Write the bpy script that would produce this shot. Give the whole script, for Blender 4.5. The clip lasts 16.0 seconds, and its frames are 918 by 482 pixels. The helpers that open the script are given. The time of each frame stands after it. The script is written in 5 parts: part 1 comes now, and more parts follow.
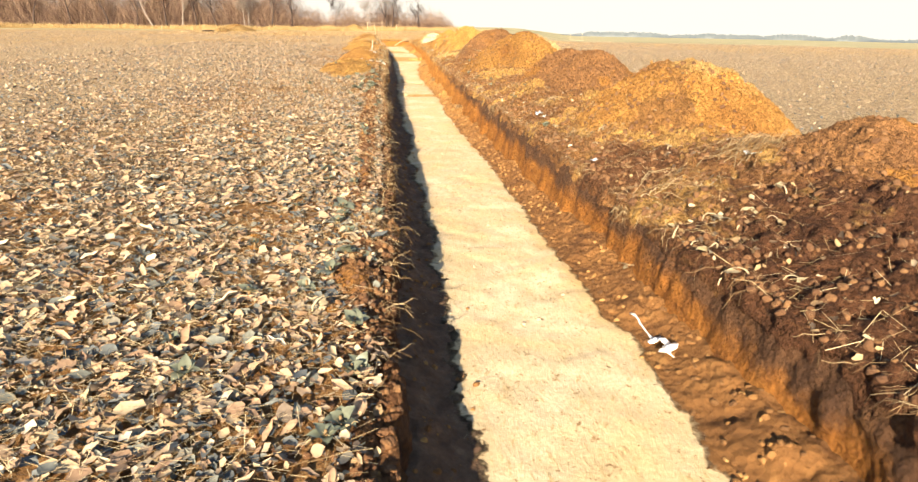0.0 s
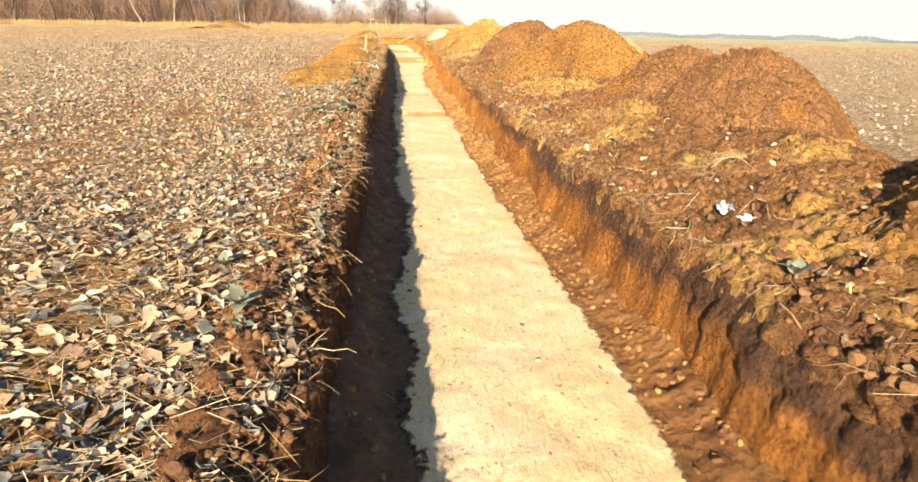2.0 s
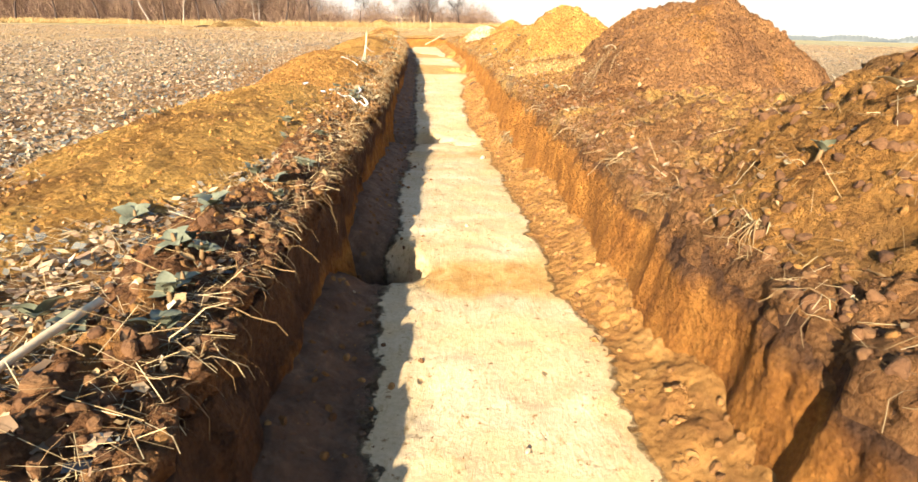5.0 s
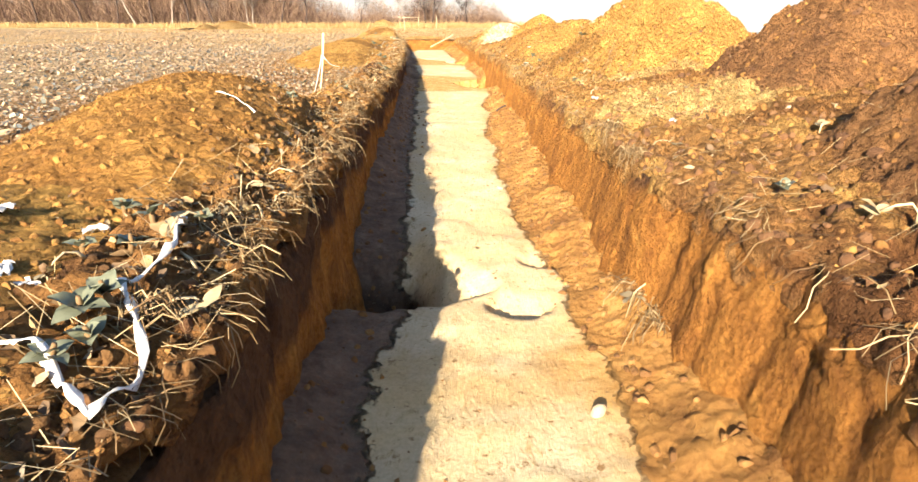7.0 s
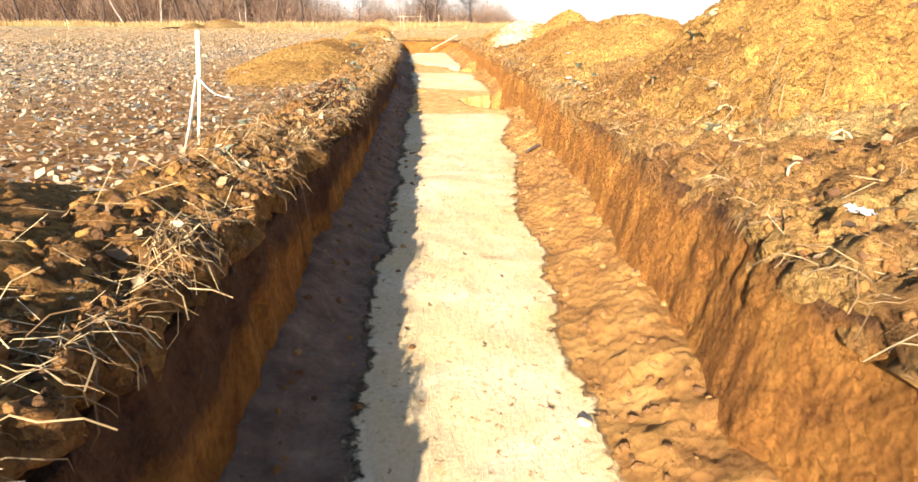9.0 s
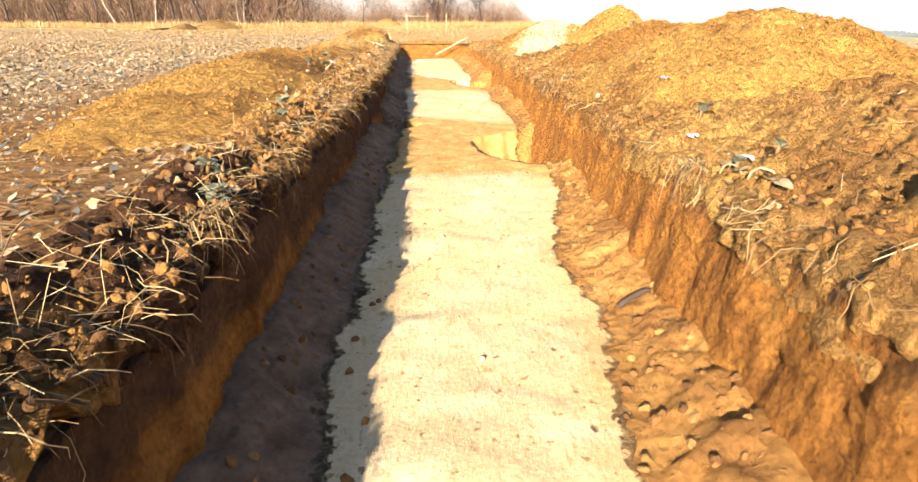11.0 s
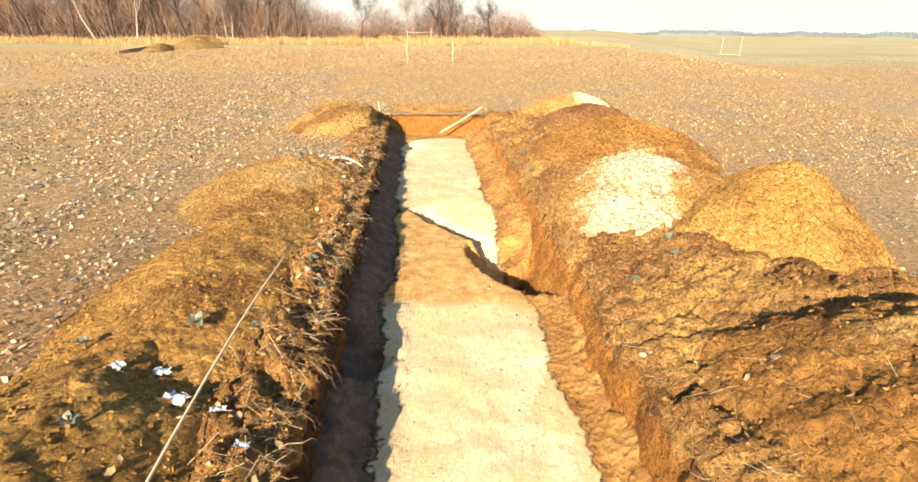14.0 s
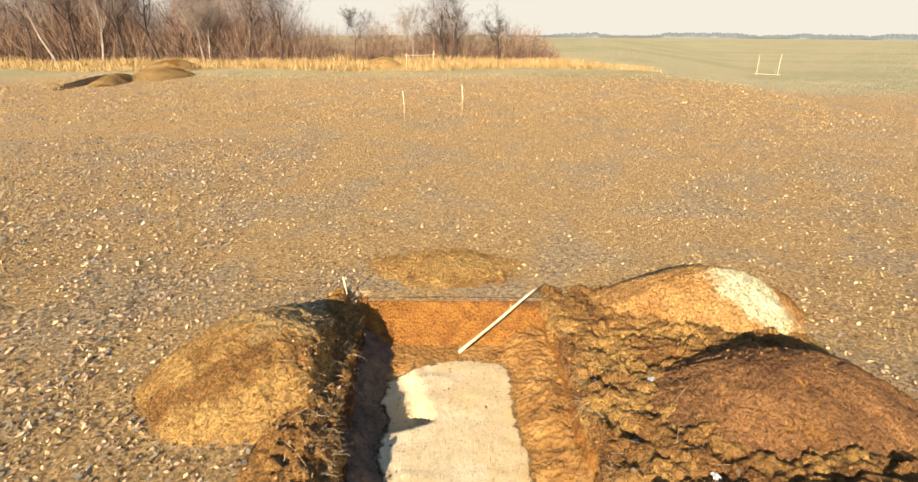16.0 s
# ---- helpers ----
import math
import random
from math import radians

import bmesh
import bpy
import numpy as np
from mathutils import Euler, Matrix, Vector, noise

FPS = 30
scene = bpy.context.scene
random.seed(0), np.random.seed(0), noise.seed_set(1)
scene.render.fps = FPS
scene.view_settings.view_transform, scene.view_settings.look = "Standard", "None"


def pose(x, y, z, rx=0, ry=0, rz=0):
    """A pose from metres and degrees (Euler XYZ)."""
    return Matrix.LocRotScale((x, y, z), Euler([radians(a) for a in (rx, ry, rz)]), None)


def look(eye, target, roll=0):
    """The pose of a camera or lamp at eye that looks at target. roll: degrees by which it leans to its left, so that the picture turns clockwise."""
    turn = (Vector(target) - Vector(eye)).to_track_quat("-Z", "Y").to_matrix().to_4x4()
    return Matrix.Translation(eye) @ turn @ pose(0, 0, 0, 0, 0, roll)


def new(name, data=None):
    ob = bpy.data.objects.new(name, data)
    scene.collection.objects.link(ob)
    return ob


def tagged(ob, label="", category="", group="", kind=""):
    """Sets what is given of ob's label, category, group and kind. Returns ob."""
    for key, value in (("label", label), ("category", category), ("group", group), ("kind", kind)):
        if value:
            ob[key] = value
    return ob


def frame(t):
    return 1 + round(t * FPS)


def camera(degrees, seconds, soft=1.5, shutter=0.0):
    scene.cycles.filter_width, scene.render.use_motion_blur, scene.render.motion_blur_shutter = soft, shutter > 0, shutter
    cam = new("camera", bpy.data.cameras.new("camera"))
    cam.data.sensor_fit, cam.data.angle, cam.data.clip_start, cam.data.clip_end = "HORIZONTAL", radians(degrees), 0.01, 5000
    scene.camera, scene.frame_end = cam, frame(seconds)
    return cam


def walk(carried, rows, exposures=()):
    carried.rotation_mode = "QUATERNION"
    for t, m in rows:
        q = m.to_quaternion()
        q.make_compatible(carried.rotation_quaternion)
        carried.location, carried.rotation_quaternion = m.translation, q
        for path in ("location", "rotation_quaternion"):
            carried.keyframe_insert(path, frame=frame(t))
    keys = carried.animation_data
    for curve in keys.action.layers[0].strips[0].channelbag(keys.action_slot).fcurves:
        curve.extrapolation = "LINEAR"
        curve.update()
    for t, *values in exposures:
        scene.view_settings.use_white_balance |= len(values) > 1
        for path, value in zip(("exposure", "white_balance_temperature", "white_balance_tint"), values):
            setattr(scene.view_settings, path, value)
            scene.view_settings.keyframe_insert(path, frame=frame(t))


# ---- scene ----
cam = camera(76.0, 16.0)
PATH = [
    (0.0, (0.379, 2.404, 2.168), (0.562, 4.267, 1.464), 0.60),
    (0.5, (0.434, 4.200, 2.113), (0.613, 6.063, 1.406), 0.49),
    (1.0, (0.498, 6.281, 2.041), (0.676, 8.143, 1.333), 0.49),
    (1.5, (0.596, 8.355, 1.928), (0.770, 10.217, 1.220), 0.64),
    (2.0, (0.669, 10.678, 1.761), (0.833, 12.542, 1.055), 0.77),
    (2.5, (0.756, 12.839, 1.629), (0.870, 14.707, 0.924), 0.66),
    (3.0, (0.835, 15.189, 1.511), (0.931, 17.058, 0.804), 0.76),
    (3.5, (0.809, 17.224, 1.440), (0.907, 19.093, 0.734), 0.77),
    (4.0, (0.813, 19.466, 1.394), (0.894, 21.335, 0.689), 0.61),
    (4.5, (0.771, 21.417, 1.386), (0.847, 23.286, 0.680), 0.79),
    (7.0, (0.638, 31.241, 1.168), (0.684, 33.112, 0.463), 0.01),
    (7.5, (0.676, 32.512, 1.149), (0.722, 34.383, 0.443), 0.03),
    (8.0, (0.704, 33.849, 1.123), (0.745, 35.719, 0.416), 0.02),
    (8.5, (0.678, 35.095, 1.096), (0.721, 36.966, 0.390), 0.08),
    (9.0, (0.653, 36.448, 1.051), (0.692, 38.320, 0.347), 0.23),
    (11.5, (0.715, 42.922, 1.070), (0.720, 44.793, 0.364), -0.11),
    (12.0, (0.665, 44.119, 1.326), (0.668, 45.990, 0.620), -0.11),
    (12.5, (0.624, 45.268, 1.537), (0.625, 47.139, 0.831), -0.07),
    (13.0, (0.574, 46.498, 1.930), (0.577, 48.369, 1.221), 0.04),
    (13.5, (0.549, 47.929, 2.457), (0.549, 49.800, 1.752), 0.08),
    (14.0, (0.470, 49.805, 3.084), (0.467, 51.675, 2.374), 0.11),
    (14.5, (0.331, 51.896, 3.620), (0.328, 53.764, 2.905), 0.19),
    (15.0, (0.193, 54.392, 4.044), (0.185, 56.262, 3.335), -0.02),
    (15.5, (0.038, 57.159, 4.379), (0.027, 59.031, 3.673), 0.07),
    (16.0, (-0.127, 60.136, 4.864), (-0.135, 62.008, 4.160), -0.09),
]
walk(cam, [(t, look(eye, target, roll)) for t, eye, target, roll in PATH], 
     [(0.0, 1.70, 6500, 10), (4.0, 1.78, 6450, 10), (7.5, 1.90, 6250, 10), (9.0, 1.90, 6100, 11), (12.5, 1.82, 6500, 10), (14.5, 1.66, 6500, 10), (15.5, 1.45, 6500, 10), (16.0, 1.36, 6500, 10)])

# ---- sky and sun ----
SUN_WAY = Vector((0.283, 0.888, -0.361)).normalized()
world = bpy.data.worlds.new("sky")
scene.world = world
world.use_nodes = True
wt = world.node_tree
sky = wt.nodes.new("ShaderNodeTexSky")
sky.sky_type, sky.sun_disc = "NISHITA", False
sky.sun_elevation, sky.sun_rotation = radians(21.2), radians(197.7)
sky.dust_density, sky.air_density, sky.ozone_density = 1.0, 1.0, 1.6
way = wt.nodes.new("ShaderNodeTexCoord")
up = wt.nodes.new("ShaderNodeSeparateXYZ")
wt.links.new(way.outputs["Generated"], up.inputs[0])
haze = wt.nodes.new("ShaderNodeMapRange")
haze.interpolation_type = "SMOOTHSTEP"
for key, value in (("From Min", 0.02), ("From Max", 0.20), ("To Min", 1.0), ("To Max", 0.0)):
    haze.inputs[key].default_value = value
wt.links.new(up.outputs["Z"], haze.inputs["Value"])
air = wt.nodes.new("ShaderNodeMix")
air.data_type = "RGBA"
air.inputs[7].default_value = (6.0, 5.6, 4.8, 1)  # thin spring haze all round the horizon
wt.links.new(haze.outputs["Result"], air.inputs[0])
wt.links.new(sky.outputs[0], air.inputs[6])
wt.links.new(air.outputs[2], wt.nodes["Background"].inputs[0])
wt.nodes["Background"].inputs[1].default_value = 0.06
sun = new("sun", bpy.data.lights.new("sun", "SUN"))
sun.data.energy, sun.data.angle, sun.data.color = 5.0, radians(0.5), (1.0, 0.815, 0.60)
sun.matrix_world = look((-20, -60, 30), Vector((-20, -60, 30)) + SUN_WAY)


# ---- noise over the plan ----
TABLE = np.random.RandomState(7).rand(512, 512)


def vnoise(x, y, s=0):
    xi, yi = np.floor(x).astype(int), np.floor(y).astype(int)
    fx, fy = x - xi, y - yi
    fx, fy = fx * fx * (3 - 2 * fx), fy * fy * (3 - 2 * fy)
    a, b, c, d = ((xi + s * 37) & 511), ((xi + 1 + s * 37) & 511), ((yi + s * 91) & 511), ((yi + 1 + s * 91) & 511)
    return (TABLE[a, c] * (1 - fx) + TABLE[b, c] * fx) * (1 - fy) + (TABLE[a, d] * (1 - fx) + TABLE[b, d] * fx) * fy


def fbm(x, y, octaves=4, s=0):
    x, y = np.asarray(x, float), np.asarray(y, float)
    total, amp = 0, 0.5
    for k in range(octaves):
        total = total + amp * (vnoise(x * 2 ** k + 13.7 * k, y * 2 ** k - 7.3 * k, s + k) - 0.5)
        amp *= 0.5
    return total


def worley(x, y, s=0):
    x, y = np.asarray(x, float), np.asarray(y, float)
    xi, yi = np.floor(x).astype(int), np.floor(y).astype(int)
    best = np.full(np.broadcast(x, y).shape, 9.0)
    for di in (-1, 0, 1):
        for dj in (-1, 0, 1):
            a, b = (xi + di + 31 * s) & 511, (yi + dj + 57 * s) & 511
            best = np.minimum(best, np.hypot(xi + di + TABLE[a, b] - x, yi + dj + TABLE[b, a] - y))
    return best


def lumps(x, y, size, s=0):
    """Height of crumbled soil made of lumps about that size."""
    f = worley(np.asarray(x) / size, np.asarray(y) / size, s)
    return size * (np.sqrt(np.clip(0.55 - f * f, 0, None)) - 0.35) * (0.35 + 0.9 * vnoise(np.asarray(x) / size / 2, np.asarray(y) / size / 2, s + 5))


def facets(x, y, size, s=0):
    """Broken faces: each cell is a flat chip with its own height and tilt."""
    x, y = np.asarray(x, float) / size, np.asarray(y, float) / size
    x, y = x + 0.35 * (vnoise(x * 1.7, y * 1.7, s + 2) - 0.5), y + 0.35 * (vnoise(x * 1.7 + 9, y * 1.7, s + 3) - 0.5)
    xi, yi = np.floor(x).astype(int), np.floor(y).astype(int)
    best, out = np.full(x.shape, 9.0), np.zeros(x.shape)
    for di in (-1, 0, 1):
        for dj in (-1, 0, 1):
            a, b = (xi + di + 31 * s) & 511, (yi + dj + 57 * s) & 511
            dx, dy = x - (xi + di + TABLE[a, b]), y - (yi + dj + TABLE[b, a])
            h = TABLE[(a + 99) & 511, b] - 0.5 + 0.9 * (TABLE[a, (b + 77) & 511] - 0.5) * dx + 0.9 * (TABLE[(b + 55) & 511, a] - 0.5) * dy
            d = np.hypot(dx, dy)
            out = np.where(d < best, h, out)
            best = np.minimum(best, d)
    return size * out


def smooth(a, b, x):
    t = np.clip((np.asarray(x, float) - a) / (b - a), 0, 1)
    return t * t * (3 - 2 * t)


# ---- plan of the trench, along y ----
Y0, Y1 = -6.0, 69.8
PLAN_Y = [-6, 6, 10, 14, 18, 22, 26, 30, 35, 38, 42, 46, 50, 54, 58, 62, 66, 71]
LIP_L = [0.43, 0.25, 0.17, 0.06, -0.08, -0.20, -0.27, -0.34, -0.45, -0.52, -0.54, -0.58, -0.74, -0.86, -1.14, -1.40, -1.66, -2.06]
LIP_R = [3.50, 3.35, 3.15, 2.99, 2.86, 2.74, 2.58, 2.48, 2.38, 2.36, 2.35, 2.42, 2.34, 2.22, 2.00, 1.80, 1.58, 1.30]
FLOOR_Z = [-0.72, -0.76, -0.82, -0.90, -0.97, -0.96, -0.93, -0.90, -1.08, -1.06, -0.96, -0.92, -0.77, -0.70, -0.62, -0.60, -0.57, -0.55]
CHALK_R = [2.80, 2.66, 2.58, 2.41, 2.26, 2.11, 2.00, 1.90, 1.76, 1.62, 1.57, 1.77, 2.00, 1.78, 1.40, 1.12, 0.84, 0.54]


def plan(table, y):
    return np.interp(y, PLAN_Y, table)


def lip_l(y):
    y = np.asarray(y, float)
    bulge = 0.17 * np.exp(-((y - 33.3) / 0.6) ** 2) + 0.06 * np.exp(-((y - 35.6) / 1.6) ** 2)
    return plan(LIP_L, y) + bulge + 0.17 * fbm(y * 0.9, y * 0 + 3.1, 4, 3) + 0.15 * fbm(y * 3.7, y * 0 + 8.1, 3, 4)


def lip_r(y):
    y = np.asarray(y, float)
    return plan(LIP_R, y) + 0.20 * fbm(y * 0.8, y * 0 + 9.1, 4, 6) + 0.16 * fbm(y * 3.1, y * 0 + 2.1, 3, 7)


def rounding(s):
    """How far the crumbled west lip has sunk, by the distance from its edge."""
    return 0.14 * smooth(-0.36, 0.0, s)


def ground_z(x, y):
    """The field: level round the trench, falling away far off beyond the spoil."""
    x, y = np.asarray(x, float), np.asarray(y, float)
    w = smooth(radians(9), radians(19), np.arctan2(x, y - 20)) * smooth(7, 14, x)
    r = np.hypot(x, y - 30)
    far = smooth(160, 420, r)
    return -0.021 * np.clip(r - 22, 0, None) * np.maximum(w, far) + 0.06 * fbm(x * 0.35, y * 0.35, 3, 2) * smooth(0.2, 2.0, np.abs(x - 1.2) - 0.6)


# ---- materials ----
def nodes_of(name, rough=0.9):
    m = bpy.data.materials.new(name)
    m.use_nodes = True
    t = m.node_tree
    b = t.nodes["Principled BSDF"]
    b.inputs["Roughness"].default_value = rough
    b.inputs["Specular IOR Level"].default_value = 0.2
    return m, t, b


def add(t, kind, **inputs):
    n = t.nodes.new(kind)
    for key, value in inputs.items():
        n.inputs[key.replace("_", " ")].default_value = value
    return n


def noise_node(t, coord, scale, detail=5.0, rough=0.6, warp=0.0):
    n = add(t, "ShaderNodeTexNoise", Scale=scale, Detail=detail, Roughness=rough, Distortion=warp)
    t.links.new(coord, n.inputs["Vector"])
    return n.outputs["Fac"]


def ramp(t, fac, stops):
    n = t.nodes.new("ShaderNodeValToRGB")
    while len(n.color_ramp.elements) < len(stops):
        n.color_ramp.elements.new(0.5)
    for e, (p, c) in zip(n.color_ramp.elements, stops):
        e.position, e.color = p, (*c, 1)
    t.links.new(fac, n.inputs["Fac"])
    return n.outputs["Color"]


def mixed(t, fac, a, b, blend="MIX"):
    n = t.nodes.new("ShaderNodeMix")
    n.data_type, n.blend_type = "RGBA", blend
    for k, v in ((0, fac), (6, a), (7, b)):
        if isinstance(v, bpy.types.NodeSocket):
            t.links.new(v, n.inputs[k])
        else:
            n.inputs[k].default_value = v if k == 0 else (*v, 1)
    return n.outputs[2]


def bumped(t, b, heights, strength=0.6):
    """Adds relief from (height, distance) pairs."""
    last = None
    for h, d in heights:
        n = add(t, "ShaderNodeBump", Strength=strength, Distance=d)
        t.links.new(h, n.inputs["Height"])
        if last:
            t.links.new(last, n.inputs["Normal"])
        last = n.outputs["Normal"]
    t.links.new(last, b.inputs["Normal"])


def place(t):
    return t.nodes.new("ShaderNodeNewGeometry").outputs["Position"]


def limits(t, v, lo, hi):
    n = t.nodes.new("ShaderNodeMapRange")
    n.interpolation_type = "SMOOTHSTEP"
    n.inputs["From Min"].default_value, n.inputs["From Max"].default_value = lo, hi
    t.links.new(v, n.inputs["Value"])
    return n.outputs["Result"]


TOPSOIL, TOPSOIL2 = (0.144, 0.069, 0.033), (0.263, 0.125, 0.053)
LOAM = (0.34, 0.165, 0.042)
CHALK, CHALK2 = (0.63, 0.505, 0.30), (0.73, 0.62, 0.41)


def soil(name, dark, light, third=None, share=0.5, scale=0.9, relief=0.02, patches=(), patch_colour=CHALK, spread=0.15, farther=None, third_at=0.54):
    """Loose earth in two or three mixed colours; patches: (place, radius) where paler earth was tipped."""
    m, t, b = nodes_of(name, 0.95)
    p = place(t)
    col = ramp(t, noise_node(t, p, scale, 7, 0.62, 0.4), [(share - spread, dark), (share + spread, light)])
    if farther:
        far_col = ramp(t, noise_node(t, p, scale, 7, 0.62, 0.4), [(0.36, farther[0]), (0.62, farther[1])])
        sy = t.nodes.new("ShaderNodeSeparateXYZ")
        t.links.new(p, sy.inputs[0])
        wob = t.nodes.new("ShaderNodeMath")
        wob.operation = "MULTIPLY_ADD"
        t.links.new(noise_node(t, p, 0.3, 3, 0.5), wob.inputs[0])
        wob.inputs[1].default_value = 16.0
        t.links.new(sy.outputs["Y"], wob.inputs[2])
        col = mixed(t, limits(t, wob.outputs[0], 35.0, 48.0), col, far_col)
    if third:
        col = mixed(t, limits(t, noise_node(t, p, scale * 0.55, 5, 0.6), third_at, third_at + 0.08), col, third)
    for (px, py, pz), r, *own in patches:
        d = t.nodes.new("ShaderNodeVectorMath")
        d.operation = "DISTANCE"
        t.links.new(p, d.inputs[0])
        d.inputs[1].default_value = (px, py, pz)
        w = t.nodes.new("ShaderNodeMath")
        w.operation = "MULTIPLY_ADD"
        t.links.new(noise_node(t, p, 2.2, 6, 0.65), w.inputs[0])
        w.inputs[1].default_value = -1.9 * r
        t.links.new(d.outputs["Value"], w.inputs[2])
        col = mixed(t, limits(t, w.outputs[0], 0.12 * r, -0.38 * r), col, own[0] if own else patch_colour)
    fine = noise_node(t, p, 22, 6, 0.7)
    col = mixed(t, 0.75, col, ramp(t, fine, [(0.25, (0.45, 0.42, 0.40)), (0.6, (1.0, 1.0, 1.0)), (0.8, (1.35, 1.3, 1.2))]), "MULTIPLY")
    t.links.new(col, b.inputs["Base Color"])
    warp = add(t, "ShaderNodeTexNoise", Scale=5.0, Detail=4.0)
    t.links.new(p, warp.inputs["Vector"])
    moved = mixed(t, 0.16, p, warp.outputs["Color"])
    crumbs = []
    for size in (11.0, 27.0):
        v = add(t, "ShaderNodeTexVoronoi", Scale=size)
        t.links.new(moved, v.inputs["Vector"])
        up = t.nodes.new("ShaderNodeMath")
        up.operation = "SUBTRACT"
        up.inputs[0].default_value = 1.0
        t.links.new(v.outputs["Distance"], up.inputs[1])
        crumbs.append((up.outputs[0], v.outputs["Color"]))
    each = t.nodes.new("ShaderNodeSeparateColor")
    t.links.new(crumbs[1][1], each.inputs[0])
    col = mixed(t, 0.8, col, ramp(t, each.outputs[0], [(0.1, (0.66, 0.62, 0.58)), (0.5, (1.0, 1.0, 1.0)), (0.95, (1.28, 1.24, 1.16))]), "MULTIPLY")
    t.links.new(col, b.inputs["Base Color"])
    bumped(t, b, [(crumbs[0][0], relief * 2.6), (crumbs[1][0], relief * 1.9), (noise_node(t, p, 13, 8, 0.8), relief * 1.6), (noise_node(t, p, 55, 5, 0.7), relief * 0.5)], 1.0)
    return m


def layered(name, loam_dark, loam_light, pale=(0.52, 0.29, 0.08), top_dark=TOPSOIL, top_light=TOPSOIL2, yellow=None):
    """Cut face of the trench: dark topsoil over orange loam over paler subsoil, chipped by the bucket."""
    m, t, b = nodes_of(name, 0.92)
    p = place(t)
    z = t.nodes.new("ShaderNodeSeparateXYZ")
    t.links.new(p, z.inputs[0])
    h = t.nodes.new("ShaderNodeMath")
    h.operation = "MULTIPLY_ADD"
    t.links.new(noise_node(t, p, 1.3, 7, 0.7), h.inputs[0])
    h.inputs[1].default_value = 0.75
    # lowers the dark top colour; also carries the west side's painted shade
    topsoil_shade = t.nodes.new("ShaderNodeAttribute")
    topsoil_shade.attribute_name = "topsoil_shade"
    low_z = t.nodes.new("ShaderNodeMath")
    low_z.operation = "ADD"
    t.links.new(z.outputs["Z"], low_z.inputs[0])
    t.links.new(topsoil_shade.outputs["Fac"], low_z.inputs[1])
    t.links.new(low_z.outputs[0], h.inputs[2])
    stretch = add(t, "ShaderNodeMapping", Scale=(3.0, 3.0, 1.9))
    t.links.new(p, stretch.inputs["Vector"])
    streak = noise_node(t, stretch.outputs[0], 1.1, 7, 0.7, 0.5)
    low = ramp(t, streak, [(0.34, loam_dark), (0.56, loam_light), (0.78, pale)])
    low = mixed(t, limits(t, noise_node(t, p, 2.3, 6, 0.7), 0.56, 0.66), low, loam_dark)
    if yellow:
        low = mixed(t, limits(t, z.outputs["Y"], 16.0, 33.0), low, ramp(t, streak, [(0.32, yellow[0]), (0.54, yellow[1]), (0.76, yellow[2])]))
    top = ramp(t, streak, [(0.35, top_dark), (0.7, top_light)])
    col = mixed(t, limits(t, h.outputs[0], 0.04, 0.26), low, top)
    fine = noise_node(t, p, 20, 7, 0.75)
    col = mixed(t, 0.7, col, ramp(t, fine, [(0.28, (0.42, 0.38, 0.36)), (0.55, (1.0, 1.0, 1.0)), (0.8, (1.3, 1.25, 1.15))]), "MULTIPLY")
    t.links.new(col, b.inputs["Base Color"])
    chips = add(t, "ShaderNodeTexVoronoi", Scale=8.0)
    chips.feature = "DISTANCE_TO_EDGE"
    warp = add(t, "ShaderNodeTexNoise", Scale=5.0, Detail=5.0)
    t.links.new(p, warp.inputs["Vector"])
    t.links.new(mixed(t, 0.2, stretch.outputs[0], warp.outputs["Color"]), chips.inputs["Vector"])
    chips.inputs["Scale"].default_value = 2.6
    crack = limits(t, chips.outputs["Distance"], 0.0, 0.07)
    grit = add(t, "ShaderNodeTexVoronoi", Scale=19.0)
    t.links.new(p, grit.inputs["Vector"])
    bumped(t, b, [(crack, 0.02), (noise_node(t, p, 13, 8, 0.8), 0.10), (grit.outputs["Distance"], 0.05), (noise_node(t, p, 42, 6, 0.75), 0.03)], 0.9)
    return m


